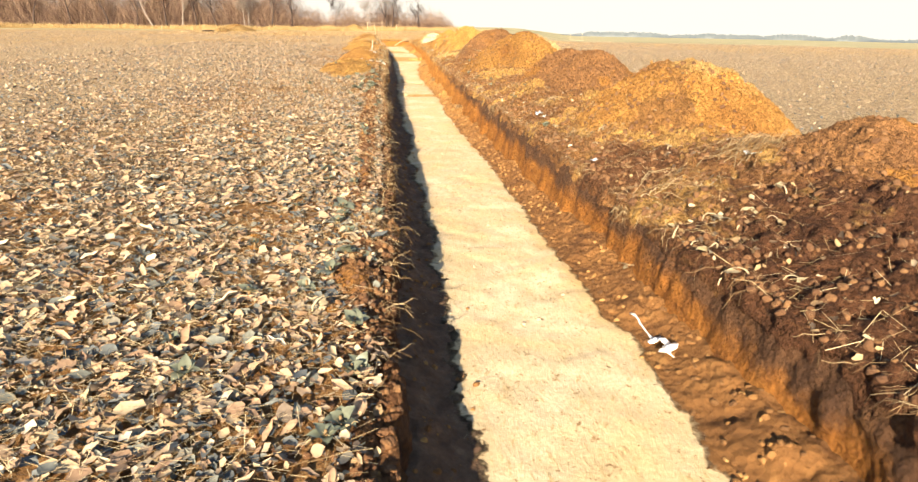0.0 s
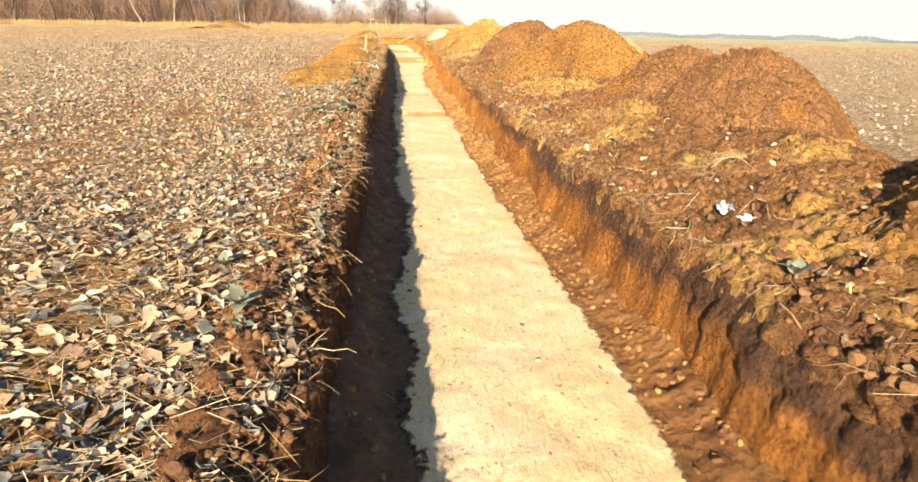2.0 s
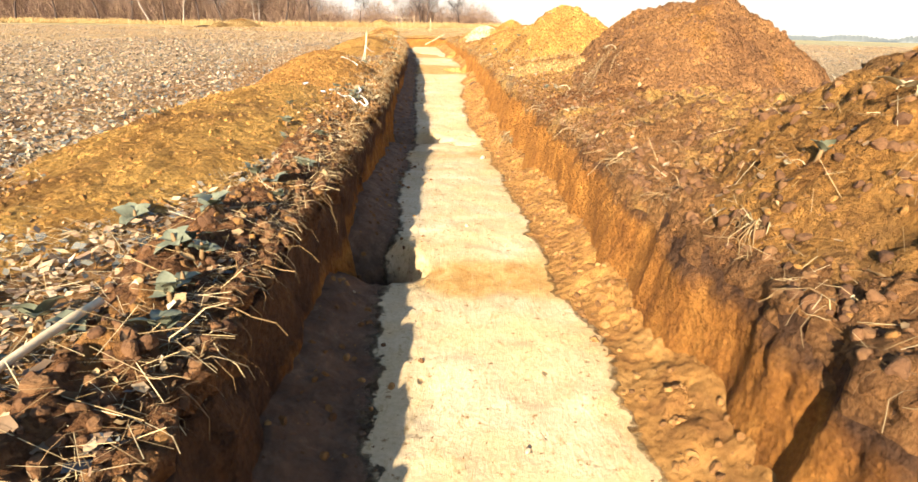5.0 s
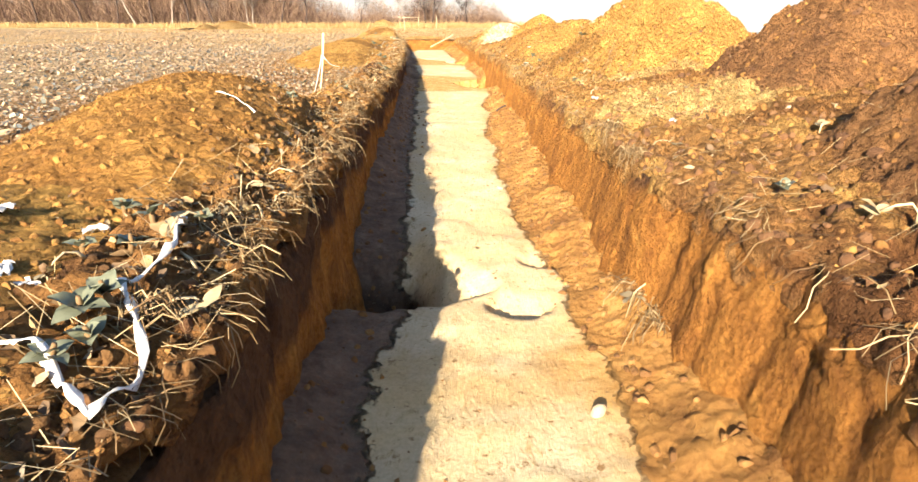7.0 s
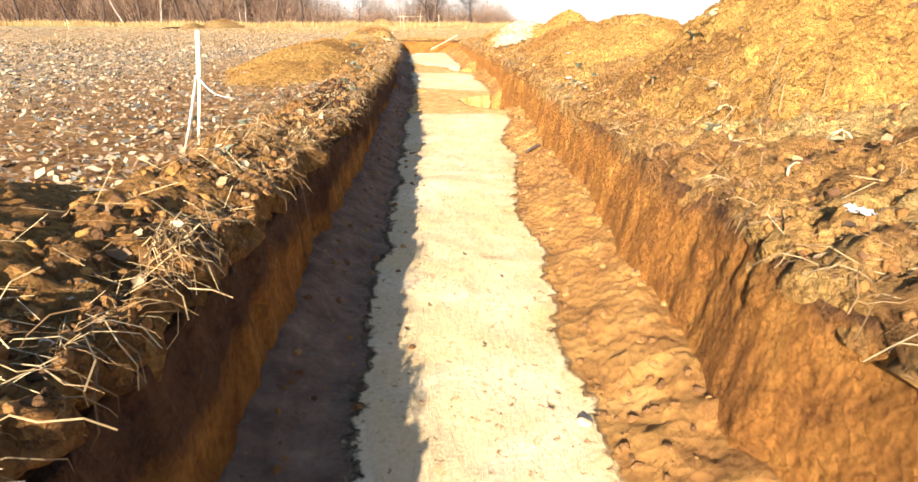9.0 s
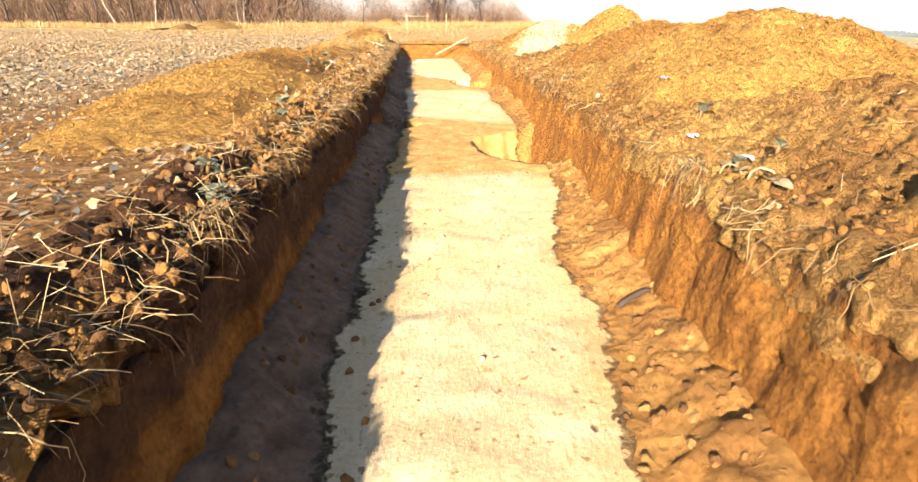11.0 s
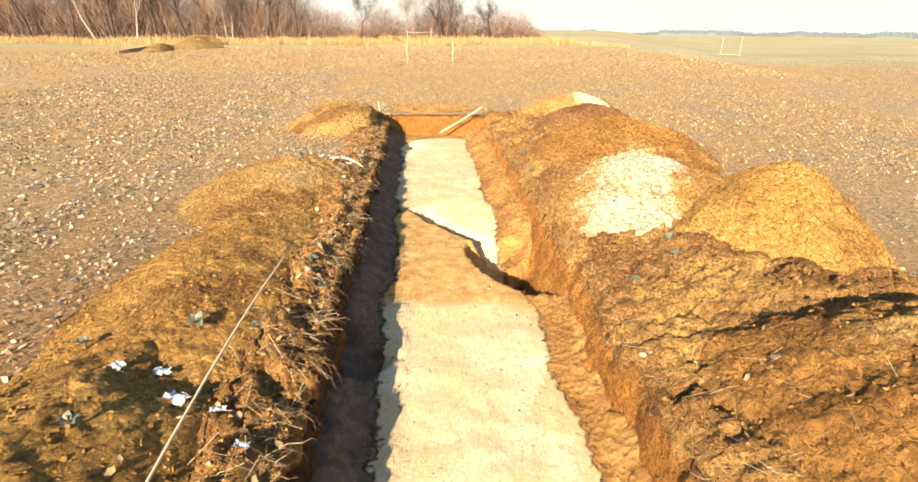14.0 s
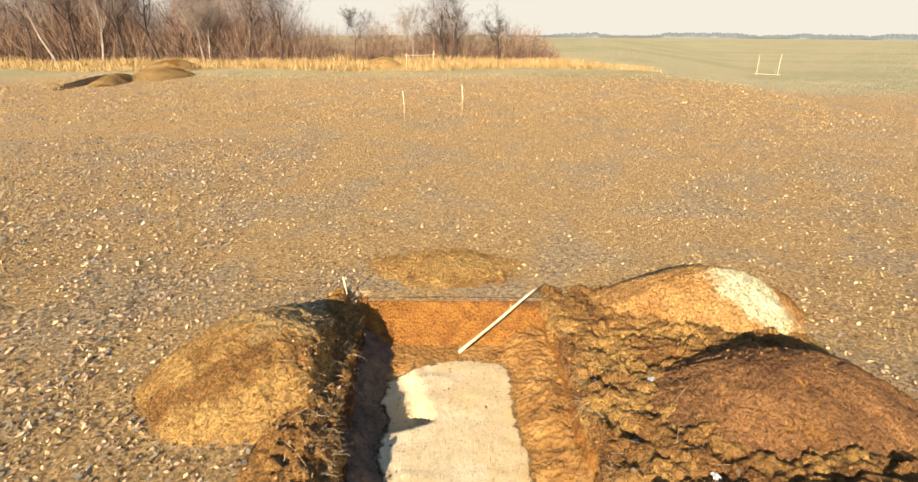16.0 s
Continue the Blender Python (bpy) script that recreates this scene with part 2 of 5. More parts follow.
def chalk_floor():
    """Scraped pale subsoil; the point attribute 'loam' says where brown earth lies on it."""
    m, t, b = nodes_of("chalky_floor", 0.9)
    p = place(t)
    base = ramp(t, noise_node(t, p, 1.3, 7, 0.6, 0.5), [(0.3, (0.68, 0.52, 0.27)), (0.5, CHALK), (0.66, CHALK2)])
    marks = add(t, "ShaderNodeMapping", Scale=(6, 2.2, 2))
    t.links.new(p, marks.inputs["Vector"])
    scr = noise_node(t, marks.outputs[0], 3.0, 6, 0.7, 0.6)
    tint = t.nodes.new("ShaderNodeAttribute")
    tint.attribute_name = "tint"
    tw = t.nodes.new("ShaderNodeMath")
    tw.operation = "MULTIPLY_ADD"
    t.links.new(noise_node(t, p, 2.0, 6, 0.65), tw.inputs[0])
    tw.inputs[1].default_value = 0.9
    t.links.new(tint.outputs["Fac"], tw.inputs[2])
    base = mixed(t, limits(t, tw.outputs[0], 0.6, 1.15), base, ramp(t, noise_node(t, p, 4.5, 7, 0.7, 0.4), [(0.36, (0.40, 0.215, 0.060)), (0.52, (0.53, 0.335, 0.118)), (0.68, (0.64, 0.46, 0.20))]))
    base = mixed(t, limits(t, scr, 0.54, 0.70), base, (0.50, 0.36, 0.17))
    base = mixed(t, limits(t, noise_node(t, p, 14, 4, 0.65), 0.60, 0.69), base, (0.33, 0.21, 0.095))
    dent = add(t, "ShaderNodeTexVoronoi", Scale=5.2, Randomness=1.0)
    bent = add(t, "ShaderNodeMapping", Scale=(1.0, 0.55, 1.0), Rotation=(0, 0, 0.5))
    t.links.new(p, bent.inputs["Vector"])
    t.links.new(bent.outputs[0], dent.inputs["Vector"])
    some = t.nodes.new("ShaderNodeMath")
    some.operation = "MULTIPLY"
    t.links.new(limits(t, dent.outputs["Distance"], 0.15, 0.04), some.inputs[0])
    t.links.new(limits(t, noise_node(t, p, 1.9, 5, 0.7), 0.50, 0.58), some.inputs[1])
    dents = some.outputs[0]
    base = mixed(t, dents, base, (0.40, 0.27, 0.12))
    earth = ramp(t, noise_node(t, p, 2.4, 7, 0.65, 0.3), [(0.32, (0.25, 0.120, 0.038)), (0.54, (0.46, 0.245, 0.070)), (0.74, (0.60, 0.365, 0.13))])
    sy = t.nodes.new("ShaderNodeSeparateXYZ")
    t.links.new(p, sy.inputs[0])
    near = ramp(t, noise_node(t, p, 2.4, 7, 0.65, 0.3), [(0.32, (0.14, 0.066, 0.025)), (0.56, (0.28, 0.135, 0.044)), (0.74, (0.40, 0.215, 0.073))])
    earth = mixed(t, limits(t, sy.outputs["Y"], 16.0, 30.0), near, earth)
    at = t.nodes.new("ShaderNodeAttribute")
    at.attribute_name = "loam"
    w = t.nodes.new("ShaderNodeMath")
    w.operation = "MULTIPLY_ADD"
    t.links.new(noise_node(t, p, 7, 6, 0.7), w.inputs[0])
    w.inputs[1].default_value = 0.8
    t.links.new(at.outputs["Fac"], w.inputs[2])
    col = mixed(t, limits(t, w.outputs[0], 0.82, 1.0), base, earth)
    ad = t.nodes.new("ShaderNodeAttribute")
    ad.attribute_name = "topsoil"
    wd = t.nodes.new("ShaderNodeMath")
    wd.operation = "MULTIPLY_ADD"
    t.links.new(noise_node(t, p, 9, 6, 0.75), wd.inputs[0])
    wd.inputs[1].default_value = 0.9
    t.links.new(ad.outputs["Fac"], wd.inputs[2])
    fallen = ramp(t, noise_node(t, p, 5, 6, 0.65), [(0.3, (0.11, 0.066, 0.040)), (0.6, (0.22, 0.135, 0.080)), (0.8, (0.36, 0.245, 0.145))])
    fallen = mixed(t, limits(t, sy.outputs["Y"], 26.0, 36.0), fallen, ramp(t, noise_node(t, p, 5, 6, 0.65), [(0.3, (0.15, 0.097, 0.064)), (0.6, (0.29, 0.200, 0.132)), (0.8, (0.44, 0.33, 0.22))]))
    col = mixed(t, limits(t, wd.outputs[0], 0.80, 1.08), col, fallen)
    # shade of the steep troughs, put into the colour as dark earth
    trough_shade = t.nodes.new("ShaderNodeAttribute")
    trough_shade.attribute_name = "trough_shade"
    col = mixed(t, limits(t, trough_shade.outputs["Fac"], 0.35, 0.8), col, ramp(t, noise_node(t, p, 6, 6, 0.65), [(0.35, (0.060, 0.036, 0.022)), (0.65, (0.130, 0.078, 0.042))]))
    col = mixed(t, 0.5, col, ramp(t, noise_node(t, p, 30, 6, 0.7), [(0.3, (0.6, 0.56, 0.5)), (0.6, (1, 1, 1))]), "MULTIPLY")
    t.links.new(col, b.inputs["Base Color"])
    inv = t.nodes.new("ShaderNodeMath")
    inv.operation = "SUBTRACT"
    inv.inputs[0].default_value = 1.0
    t.links.new(dents, inv.inputs[1])
    lump = add(t, "ShaderNodeTexVoronoi", Scale=12.0)
    t.links.new(p, lump.inputs["Vector"])
    masked = t.nodes.new("ShaderNodeMath")
    masked.operation = "MULTIPLY"
    t.links.new(lump.outputs["Distance"], masked.inputs[0])
    both = t.nodes.new("ShaderNodeMath")
    both.operation = "MAXIMUM"
    t.links.new(limits(t, w.outputs[0], 0.82, 1.0), both.inputs[0])
    t.links.new(limits(t, wd.outputs[0], 0.86, 1.04), both.inputs[1])
    t.links.new(both.outputs[0], masked.inputs[1])
    crumb = t.nodes.new("ShaderNodeMath")
    crumb.operation = "MULTIPLY"
    t.links.new(noise_node(t, p, 10, 8, 0.8), crumb.inputs[0])
    t.links.new(both.outputs[0], crumb.inputs[1])
    bumped(t, b, [(masked.outputs[0], 0.06), (crumb.outputs[0], 0.08), (scr, 0.014), (inv.outputs[0], 0.025), (noise_node(t, p, 24, 6, 0.7), 0.011)], 0.7)
    return m


def island_colours(name, stops, rough=0.7, sheen=0.0):
    """One colour for each small loose piece, picked at random, with a little grain."""
    m, t, b = nodes_of(name, rough)
    g = t.nodes.new("ShaderNodeNewGeometry")
    col = ramp(t, g.outputs["Random Per Island"], stops)
    col = mixed(t, 0.6, col, ramp(t, noise_node(t, g.outputs["Position"], 40, 4, 0.6), [(0.3, (0.6, 0.58, 0.55)), (0.65, (1.05, 1.05, 1.05))]), "MULTIPLY")
    t.links.new(col, b.inputs["Base Color"])
    b.inputs["Specular IOR Level"].default_value = 0.3 + sheen
    if rough > 0.92:
        bumped(t, b, [(noise_node(t, g.outputs["Position"], 30, 6, 0.75), 0.03)], 0.8)
    return m


def plain(name, a, c, scale=20.0, rough=0.7, stretch=(1, 1, 1)):
    m, t, b = nodes_of(name, rough)
    o = t.nodes.new("ShaderNodeTexCoord").outputs["Object"]
    mp = add(t, "ShaderNodeMapping", Scale=stretch)
    t.links.new(o, mp.inputs["Vector"])
    n = noise_node(t, mp.outputs[0], scale, 5, 0.6)
    t.links.new(ramp(t, n, [(0.3, a), (0.7, c)]), b.inputs["Base Color"])
    bumped(t, b, [(n, 0.004)], 0.5)
    return m


def field_soil():
    """Winter rape field: brown crumb under litter near by, a mat of dry straw and grey leaves farther off."""
    m, t, b = nodes_of("field_soil", 0.95)
    p = place(t)
    n1 = noise_node(t, p, 0.35, 6, 0.6, 0.3)
    soilc = ramp(t, noise_node(t, p, 9, 6, 0.7), [(0.3, (0.12, 0.066, 0.030)), (0.52, (0.33, 0.175, 0.062)), (0.72, (0.50, 0.31, 0.13))])
    mat_dry = ramp(t, noise_node(t, p, 11, 7, 0.75), [(0.36, (0.10, 0.068, 0.040)), (0.5, (0.40, 0.295, 0.165)), (0.63, (0.70, 0.55, 0.34))])
    sx = t.nodes.new("ShaderNodeSeparateXYZ")
    t.links.new(p, sx.inputs[0])
    ax = t.nodes.new("ShaderNodeMath")
    ax.operation = "ABSOLUTE"
    t.links.new(sx.outputs["X"], ax.inputs[0])
    col = mixed(t, limits(t, ax.outputs[0], 3.0, 9.0), soilc, mat_dry)
    rows = ramp(t, noise_node(t, p, 2.6, 6, 0.7), [(0.35, (0.70, 0.68, 0.66)), (0.6, (1.25, 1.22, 1.18))])
    col = mixed(t, 0.8, col, rows, "MULTIPLY")
    gold = ramp(t, noise_node(t, p, 13, 7, 0.75), [(0.35, (0.14, 0.080, 0.034)), (0.5, (0.48, 0.315, 0.135)), (0.65, (0.74, 0.55, 0.27))])
    col = mixed(t, limits(t, sx.outputs["Y"], 47.0, 69.0), col, mixed(t, limits(t, n1, 0.46, 0.62), gold, mat_dry))
    green = mixed(t, limits(t, noise_node(t, p, 0.05, 4, 0.5), 0.45, 0.6), (0.44, 0.385, 0.215), (0.36, 0.335, 0.18))
    col = mixed(t, limits(t, sx.outputs["Y"], 108.0, 122.0), col, green)
    t.links.new(col, b.inputs["Base Color"])
    bumped(t, b, [(noise_node(t, p, 5, 8, 0.8, 0.4), 0.17), (noise_node(t, p, 26, 6, 0.75), 0.03)], 0.8)
    return m


M_FIELD = field_soil()
M_WALL = layered("cut_face", (0.200, 0.082, 0.022), (0.400, 0.165, 0.034), (0.500, 0.235, 0.055), yellow=((0.262, 0.110, 0.028), (0.455, 0.204, 0.044), (0.621, 0.324, 0.080)), top_dark=(0.080, 0.043, 0.026), top_light=(0.190, 0.097, 0.045))
M_FLOOR = chalk_floor()
M_BANK = soil("bank_soil", (0.212, 0.106, 0.044), (0.395, 0.204, 0.075), (0.590, 0.360, 0.112), 0.5, 1.1, 0.04, farther=((0.294, 0.147, 0.049), (0.550, 0.320, 0.102)), third_at=0.50,
              patches=[((4.6, 5.0, 0.4), 4.6, (0.135, 0.062, 0.030)), ((3.7, 10.6, 0.4), 1.3, (0.185, 0.088, 0.039)), ((3.3, 33.2, 0.3), 1.5, (0.23, 0.105, 0.038)), ((3.5, 38.2, 0.4), 1.3), ((4.0, 41.5, 0.4), 1.2)], patch_colour=(0.66, 0.46, 0.18))
# dark patch near y 44.6: topsoil, with the lip's shadow put into its colour
M_BANK_L = soil("edge_soil", (0.150, 0.073, 0.035), (0.294, 0.147, 0.062), (0.413, 0.213, 0.069), 0.5, 1.6, 0.04, farther=((0.290, 0.150, 0.048), (0.540, 0.300, 0.092)), patches=[((-0.85, 44.6, 0.1), 1.5, (0.120, 0.060, 0.030))])
M_LEAF = island_colours("withered_leaf", [(0.0, (0.065, 0.075, 0.078)), (0.14, (0.13, 0.145, 0.145)), (0.26, (0.19, 0.20, 0.165)), (0.38, (0.22, 0.145, 0.095)), (0.52, (0.35, 0.235, 0.145)), (0.70, (0.46, 0.335, 0.215)), (0.88, (0.50, 0.39, 0.24)), (0.97, (0.58, 0.48, 0.34)), (1.0, (0.68, 0.60, 0.46))], 0.75, 0.0)
M_BANK_LEAF = island_colours("turned_up_leaf", [(0.0, (0.07, 0.05, 0.035)), (0.4, (0.20, 0.13, 0.07)), (0.8, (0.40, 0.28, 0.14)), (1.0, (0.62, 0.52, 0.36))], 0.7)
M_GOLD_LEAF = island_colours("dry_litter", [(0.0, (0.09, 0.055, 0.028)), (0.3, (0.27, 0.17, 0.07)), (0.65, (0.53, 0.37, 0.165)), (1.0, (0.66, 0.51, 0.28))], 0.7)
M_STRAW = island_colours("straw", [(0.0, (0.26, 0.17, 0.075)), (0.5, (0.50, 0.37, 0.18)), (1.0, (0.74, 0.62, 0.38))], 0.6, 0.1)
M_ROOT = island_colours("dead_roots", [(0.0, (0.12, 0.07, 0.03)), (0.5, (0.27, 0.18, 0.085)), (1.0, (0.52, 0.41, 0.23))], 0.65)
M_GREEN = island_colours("living_leaf", [(0.0, (0.085, 0.10, 0.075)), (0.4, (0.17, 0.19, 0.13)), (0.7, (0.29, 0.29, 0.185)), (1.0, (0.48, 0.44, 0.29))], 0.5, 0.2)
M_BARK = plain("dark_bark", (0.035, 0.026, 0.024), (0.095, 0.070, 0.060), 3.0, 0.9, (1, 1, 0.4))
M_PALE_BARK = plain("pale_bark", (0.16, 0.13, 0.11), (0.36, 0.31, 0.26), 3.0, 0.85, (1, 1, 0.4))
M_TWIG = island_colours("bare_twigs", [(0.0, (0.07, 0.045, 0.042)), (0.5, (0.21, 0.132, 0.098)), (1.0, (0.42, 0.30, 0.20))], 0.9)
M_DRY_GRASS = island_colours("dry_grass", [(0.0, (0.24, 0.155, 0.06)), (0.5, (0.42, 0.29, 0.12)), (1.0, (0.56, 0.42, 0.20))], 0.75)
M_WOOD = plain("pale_wood", (0.55, 0.43, 0.26), (0.74, 0.63, 0.44), 12.0, 0.7, (1, 1, 0.12))
M_TAPE = plain("white_plastic", (0.72, 0.70, 0.66), (0.84, 0.83, 0.80), 9.0, 0.35)
M_BLUE = plain("blue_grey_plastic", (0.42, 0.48, 0.52), (0.68, 0.72, 0.74), 9.0, 0.35)
M_STONE = island_colours("pebble", [(0.0, (0.16, 0.10, 0.06)), (0.5, (0.42, 0.30, 0.17)), (1.0, (0.52, 0.43, 0.30))], 0.85)
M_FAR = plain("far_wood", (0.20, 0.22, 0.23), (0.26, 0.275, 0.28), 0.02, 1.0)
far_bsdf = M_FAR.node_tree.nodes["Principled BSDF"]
far_bsdf.inputs["Emission Color"].default_value = (0.17, 0.19, 0.20, 1)  # a kilometre of haze, painted as a faint blue-grey glow
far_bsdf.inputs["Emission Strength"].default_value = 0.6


# ---- builders ----
def mesh_of(name, verts, faces, material, shade=True, attr=None):
    me = bpy.data.meshes.new(name)
    me.from_pydata(np.asarray(verts, float), [], np.asarray(faces))
    me.materials.append(material)
    if shade:
        me.shade_smooth()
    for key, values in (attr or {}).items():
        a = me.attributes.new(key, "FLOAT", "POINT")
        a.data.foreach_set("value", np.asarray(values, np.float32).ravel())
    me.update()
    return me


def grid(name, X, Y, Z, material, keep=None, attr=None, flip=False):
    """A mesh over two-dimensional arrays of places; keep: which quads to keep."""
    n, m = X.shape
    i = np.arange(n * m).reshape(n, m)
    q = np.stack([i[:-1, :-1], i[:-1, 1:], i[1:, 1:], i[1:, :-1]], -1)
    q = q[keep] if keep is not None else q.reshape(-1, 4)
    if flip:
        q = q[:, ::-1]
    return mesh_of(name, np.stack([X, Y, Z], -1).reshape(-1, 3), q, material, True, attr)


def part(name, me, parent, label=""):
    ob = new(name, me)
    ob.parent = parent
    return tagged(ob, label)


def bm_mesh(name, bm, material, shade=False):
    me = bpy.data.meshes.new(name)
    bm.to_mesh(me)
    bm.free()
    me.materials.append(material)
    if shade:
        me.shade_smooth()
    return me


def scatter(name, tmpl, faces, where, turn, size, material, label, category="", shade=False):
    """Many loose small pieces as one object: template points, places, 3x3 turns, sizes."""
    tmpl, n, k = np.asarray(tmpl, float), len(where), len(tmpl)
    size = np.asarray(size, float)
    size = size[:, None, None] if size.ndim == 1 else size[:, None, :]
    v = np.einsum("nij,nkj->nki", turn, tmpl[None] * size) + np.asarray(where)[:, None, :]
    f = (np.asarray(faces)[None] + (np.arange(n) * k)[:, None, None]).reshape(-1, len(faces[0]))
    ob = new(name, mesh_of(name, v.reshape(-1, 3), f, material, shade))
    return tagged(ob, label, category or name.replace("_", " "), kind="stuff")


def turns(rng, n, tilt, yaw=None):
    """Random headings with a lean of up to tilt degrees."""
    a = rng.uniform(0, 2 * np.pi, n) if yaw is None else yaw
    b, c = rng.normal(0, radians(tilt), n), rng.normal(0, radians(tilt), n)
    ca, sa, cb, sb, cc, sc = np.cos(a), np.sin(a), np.cos(b), np.sin(b), np.cos(c), np.sin(c)
    z = np.zeros(n)
    o = np.ones(n)
    rz = np.stack([np.stack([ca, -sa, z], -1), np.stack([sa, ca, z], -1), np.stack([z, z, o], -1)], 1)
    rx = np.stack([np.stack([o, z, z], -1), np.stack([z, cb, -sb], -1), np.stack([z, sb, cb], -1)], 1)
    ry = np.stack([np.stack([cc, z, sc], -1), np.stack([z, o, z], -1), np.stack([-sc, z, cc], -1)], 1)
    return rz @ rx @ ry


def tube(points, radii, sides=6):
    """Vertices and faces of a tapered tube through the points."""
    P = [Vector(p) for p in points]
    V, Fc = [], []
    for i, (p, r) in enumerate(zip(P, radii)):
        d = (P[min(i + 1, len(P) - 1)] - P[max(i - 1, 0)]).normalized()
        a = d.orthogonal().normalized()
        b = d.cross(a)
        for k in range(sides):
            w = 2 * math.pi * k / sides
            V.append(p + (a * math.cos(w) + b * math.sin(w)) * r)
    for i in range(len(P) - 1):
        for k in range(sides):
            k2 = (k + 1) % sides
            Fc.append((i * sides + k, i * sides + k2, (i + 1) * sides + k2, (i + 1) * sides + k))
    return V, Fc


def tube_mesh(name, points, radii, material, sides=8):
    V, Fc = tube(points, radii, sides)
    bm = bmesh.new()
    vs = [bm.verts.new(v) for v in V]
    for f in Fc:
        bm.faces.new([vs[i] for i in f])
    bm.faces.new(vs[:sides][::-1])
    bm.faces.new(vs[-sides:])
    return bm_mesh(name, bm, material, True)


# ---- ground ----
def spread(step, count, first, ratio):
    d = [0.0]
    while len(d) < count:
        d.append(d[-1] + (step if d[-1] < first else step * ratio ** (len(d) - first / step)))
    return np.array(d)


def build_ground():
    ys = np.concatenate([[-1800, -900, -400, -180, -80, -40, -20, -12, -8], np.arange(Y0, 76, 0.1),
                         76 + np.cumsum(0.12 * 1.055 ** np.arange(138))])
    out = np.concatenate([np.arange(0, 3.6, 0.09), 3.6 + np.cumsum(0.1 * 1.14 ** np.arange(58))])
    mid = np.linspace(0, 1, 27)[1:-1]
    L, R = lip_l(np.clip(ys, Y0, 71)), lip_r(np.clip(ys, Y0, 71))
    X = np.concatenate([L[:, None] - out[::-1][None], L[:, None] + (R - L)[:, None] * mid[None], R[:, None] + out[None]], 1)
    Yg = np.repeat(ys[:, None], X.shape[1], 1)
    near = 1 - smooth(4, 12, np.abs(X - 1.2))
    Z = ground_z(X, Yg) + near * (0.03 * fbm(X * 2.2, Yg * 2.2, 4, 1) + 0.35 * np.clip(lumps(X, Yg, 0.11, 4), -0.01, 1))
    a = len(out) - 1
    Z[:, :a + 1] -= rounding(X[:, :a + 1] - L[:, None]) * ((ys > Y0) & (ys < 70.2))[:, None]
    b = a + len(mid) + 1
    keep = np.ones((len(ys) - 1, X.shape[1] - 1), bool)
    rows = (ys[:-1] >= Y0 - 0.01) & (ys[1:] <= Y1 + 0.16)
    keep[np.ix_(rows, np.arange(a, b))] = False
    me = grid("ground", X, Yg, Z, M_FIELD, keep)
    return tagged(new("ground", me), "harvested winter rape field with withered leaves and straw", "field", kind="structure")


build_ground()


# ---- trench ----
PITS = [  # near edge from A to B, bow of that edge, depth, length of the floor that ramps up behind it, width of a steep trough
    ((-0.60, 28.10), (0.72, 28.62), -0.06, 0.66, 2.0, 1.10),
    ((-0.80, 35.48), (0.80, 35.74), -0.06, 0.72, 2.9, 1.45),
    ((0.52, 35.64), (1.20, 36.06), -0.03, 0.20, 1.6, 0.0),
    ((0.96, 35.74), (1.55, 35.54), -0.20, 0.16, 0.42, 0.0),
    ((1.31, 36.60), (1.80, 36.43), -0.08, 0.14, 0.50, 0.0),
    ((0.98, 51.28), (2.44, 49.42), -0.53, 1.05, 2.3, 1.30),
    ((-0.90, 51.50), (0.12, 52.50), -0.10, 0.46, 2.3, 0.0),
    ((-1.00, 55.10), (-0.20, 55.85), -0.10, 0.38, 1.9, 0.0),
    ((-0.58, 61.40), (1.02, 59.40), -0.16, 0.46, 1.5, 0.45),
    ((0.60, 59.60), (1.92, 57.20), -0.46, 0.50, 2.2, 1.40),
    ((1.00, 59.10), (1.78, 57.45), -0.08, 0.62, 1.7, 1.20),
    ((-2.20, 66.75), (-0.50, 67.20), -0.10, 0.36, 1.6, 0.0),
]


def floor_height(x, y):
    z = plan(FLOOR_Z, y) + 0.04 * fbm(x * 1.3, y * 1.3, 4, 11) + 0.016 * fbm(x * 9, y * 6, 3, 12) + 0.03 * facets(x, y, 0.45, 13) + 0.03 * facets(x, y, 0.16, 12) * smooth(0.4, 0.7, vnoise(x * 1.1, y * 0.9, 18))
    wob = 0.12 * fbm(x * 3, y * 3, 3, 14) + 0.07 * fbm(x * 10, y * 10, 2, 15)
    hollow = np.zeros_like(z)
    for (ax, ay), (bx, by), bow, d, far, trough in PITS:
        long = math.hypot(bx - ax, by - ay)
        ex, ey = (bx - ax) / long, (by - ay) / long
        u = ((x - ax) * ex + (y - ay) * ey) / long
        s = (x - ax) * -ey + (y - ay) * ex - bow * 4 * u * (1 - u) + wob
        side = np.clip(np.minimum(u, 1 - u) * long + wob, -1, 9)
        inside = smooth(0.0, 0.055, s) * smooth(0.0, 0.10 + 0.1 * far, side)
        back = np.clip(1 - s / far, 0, 1) ** 0.8
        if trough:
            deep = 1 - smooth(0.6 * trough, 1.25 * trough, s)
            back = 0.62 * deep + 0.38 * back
            # where the trough shade gets painted
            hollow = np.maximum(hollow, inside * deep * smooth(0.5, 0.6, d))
        z = z - d * inside * back
    return z, hollow


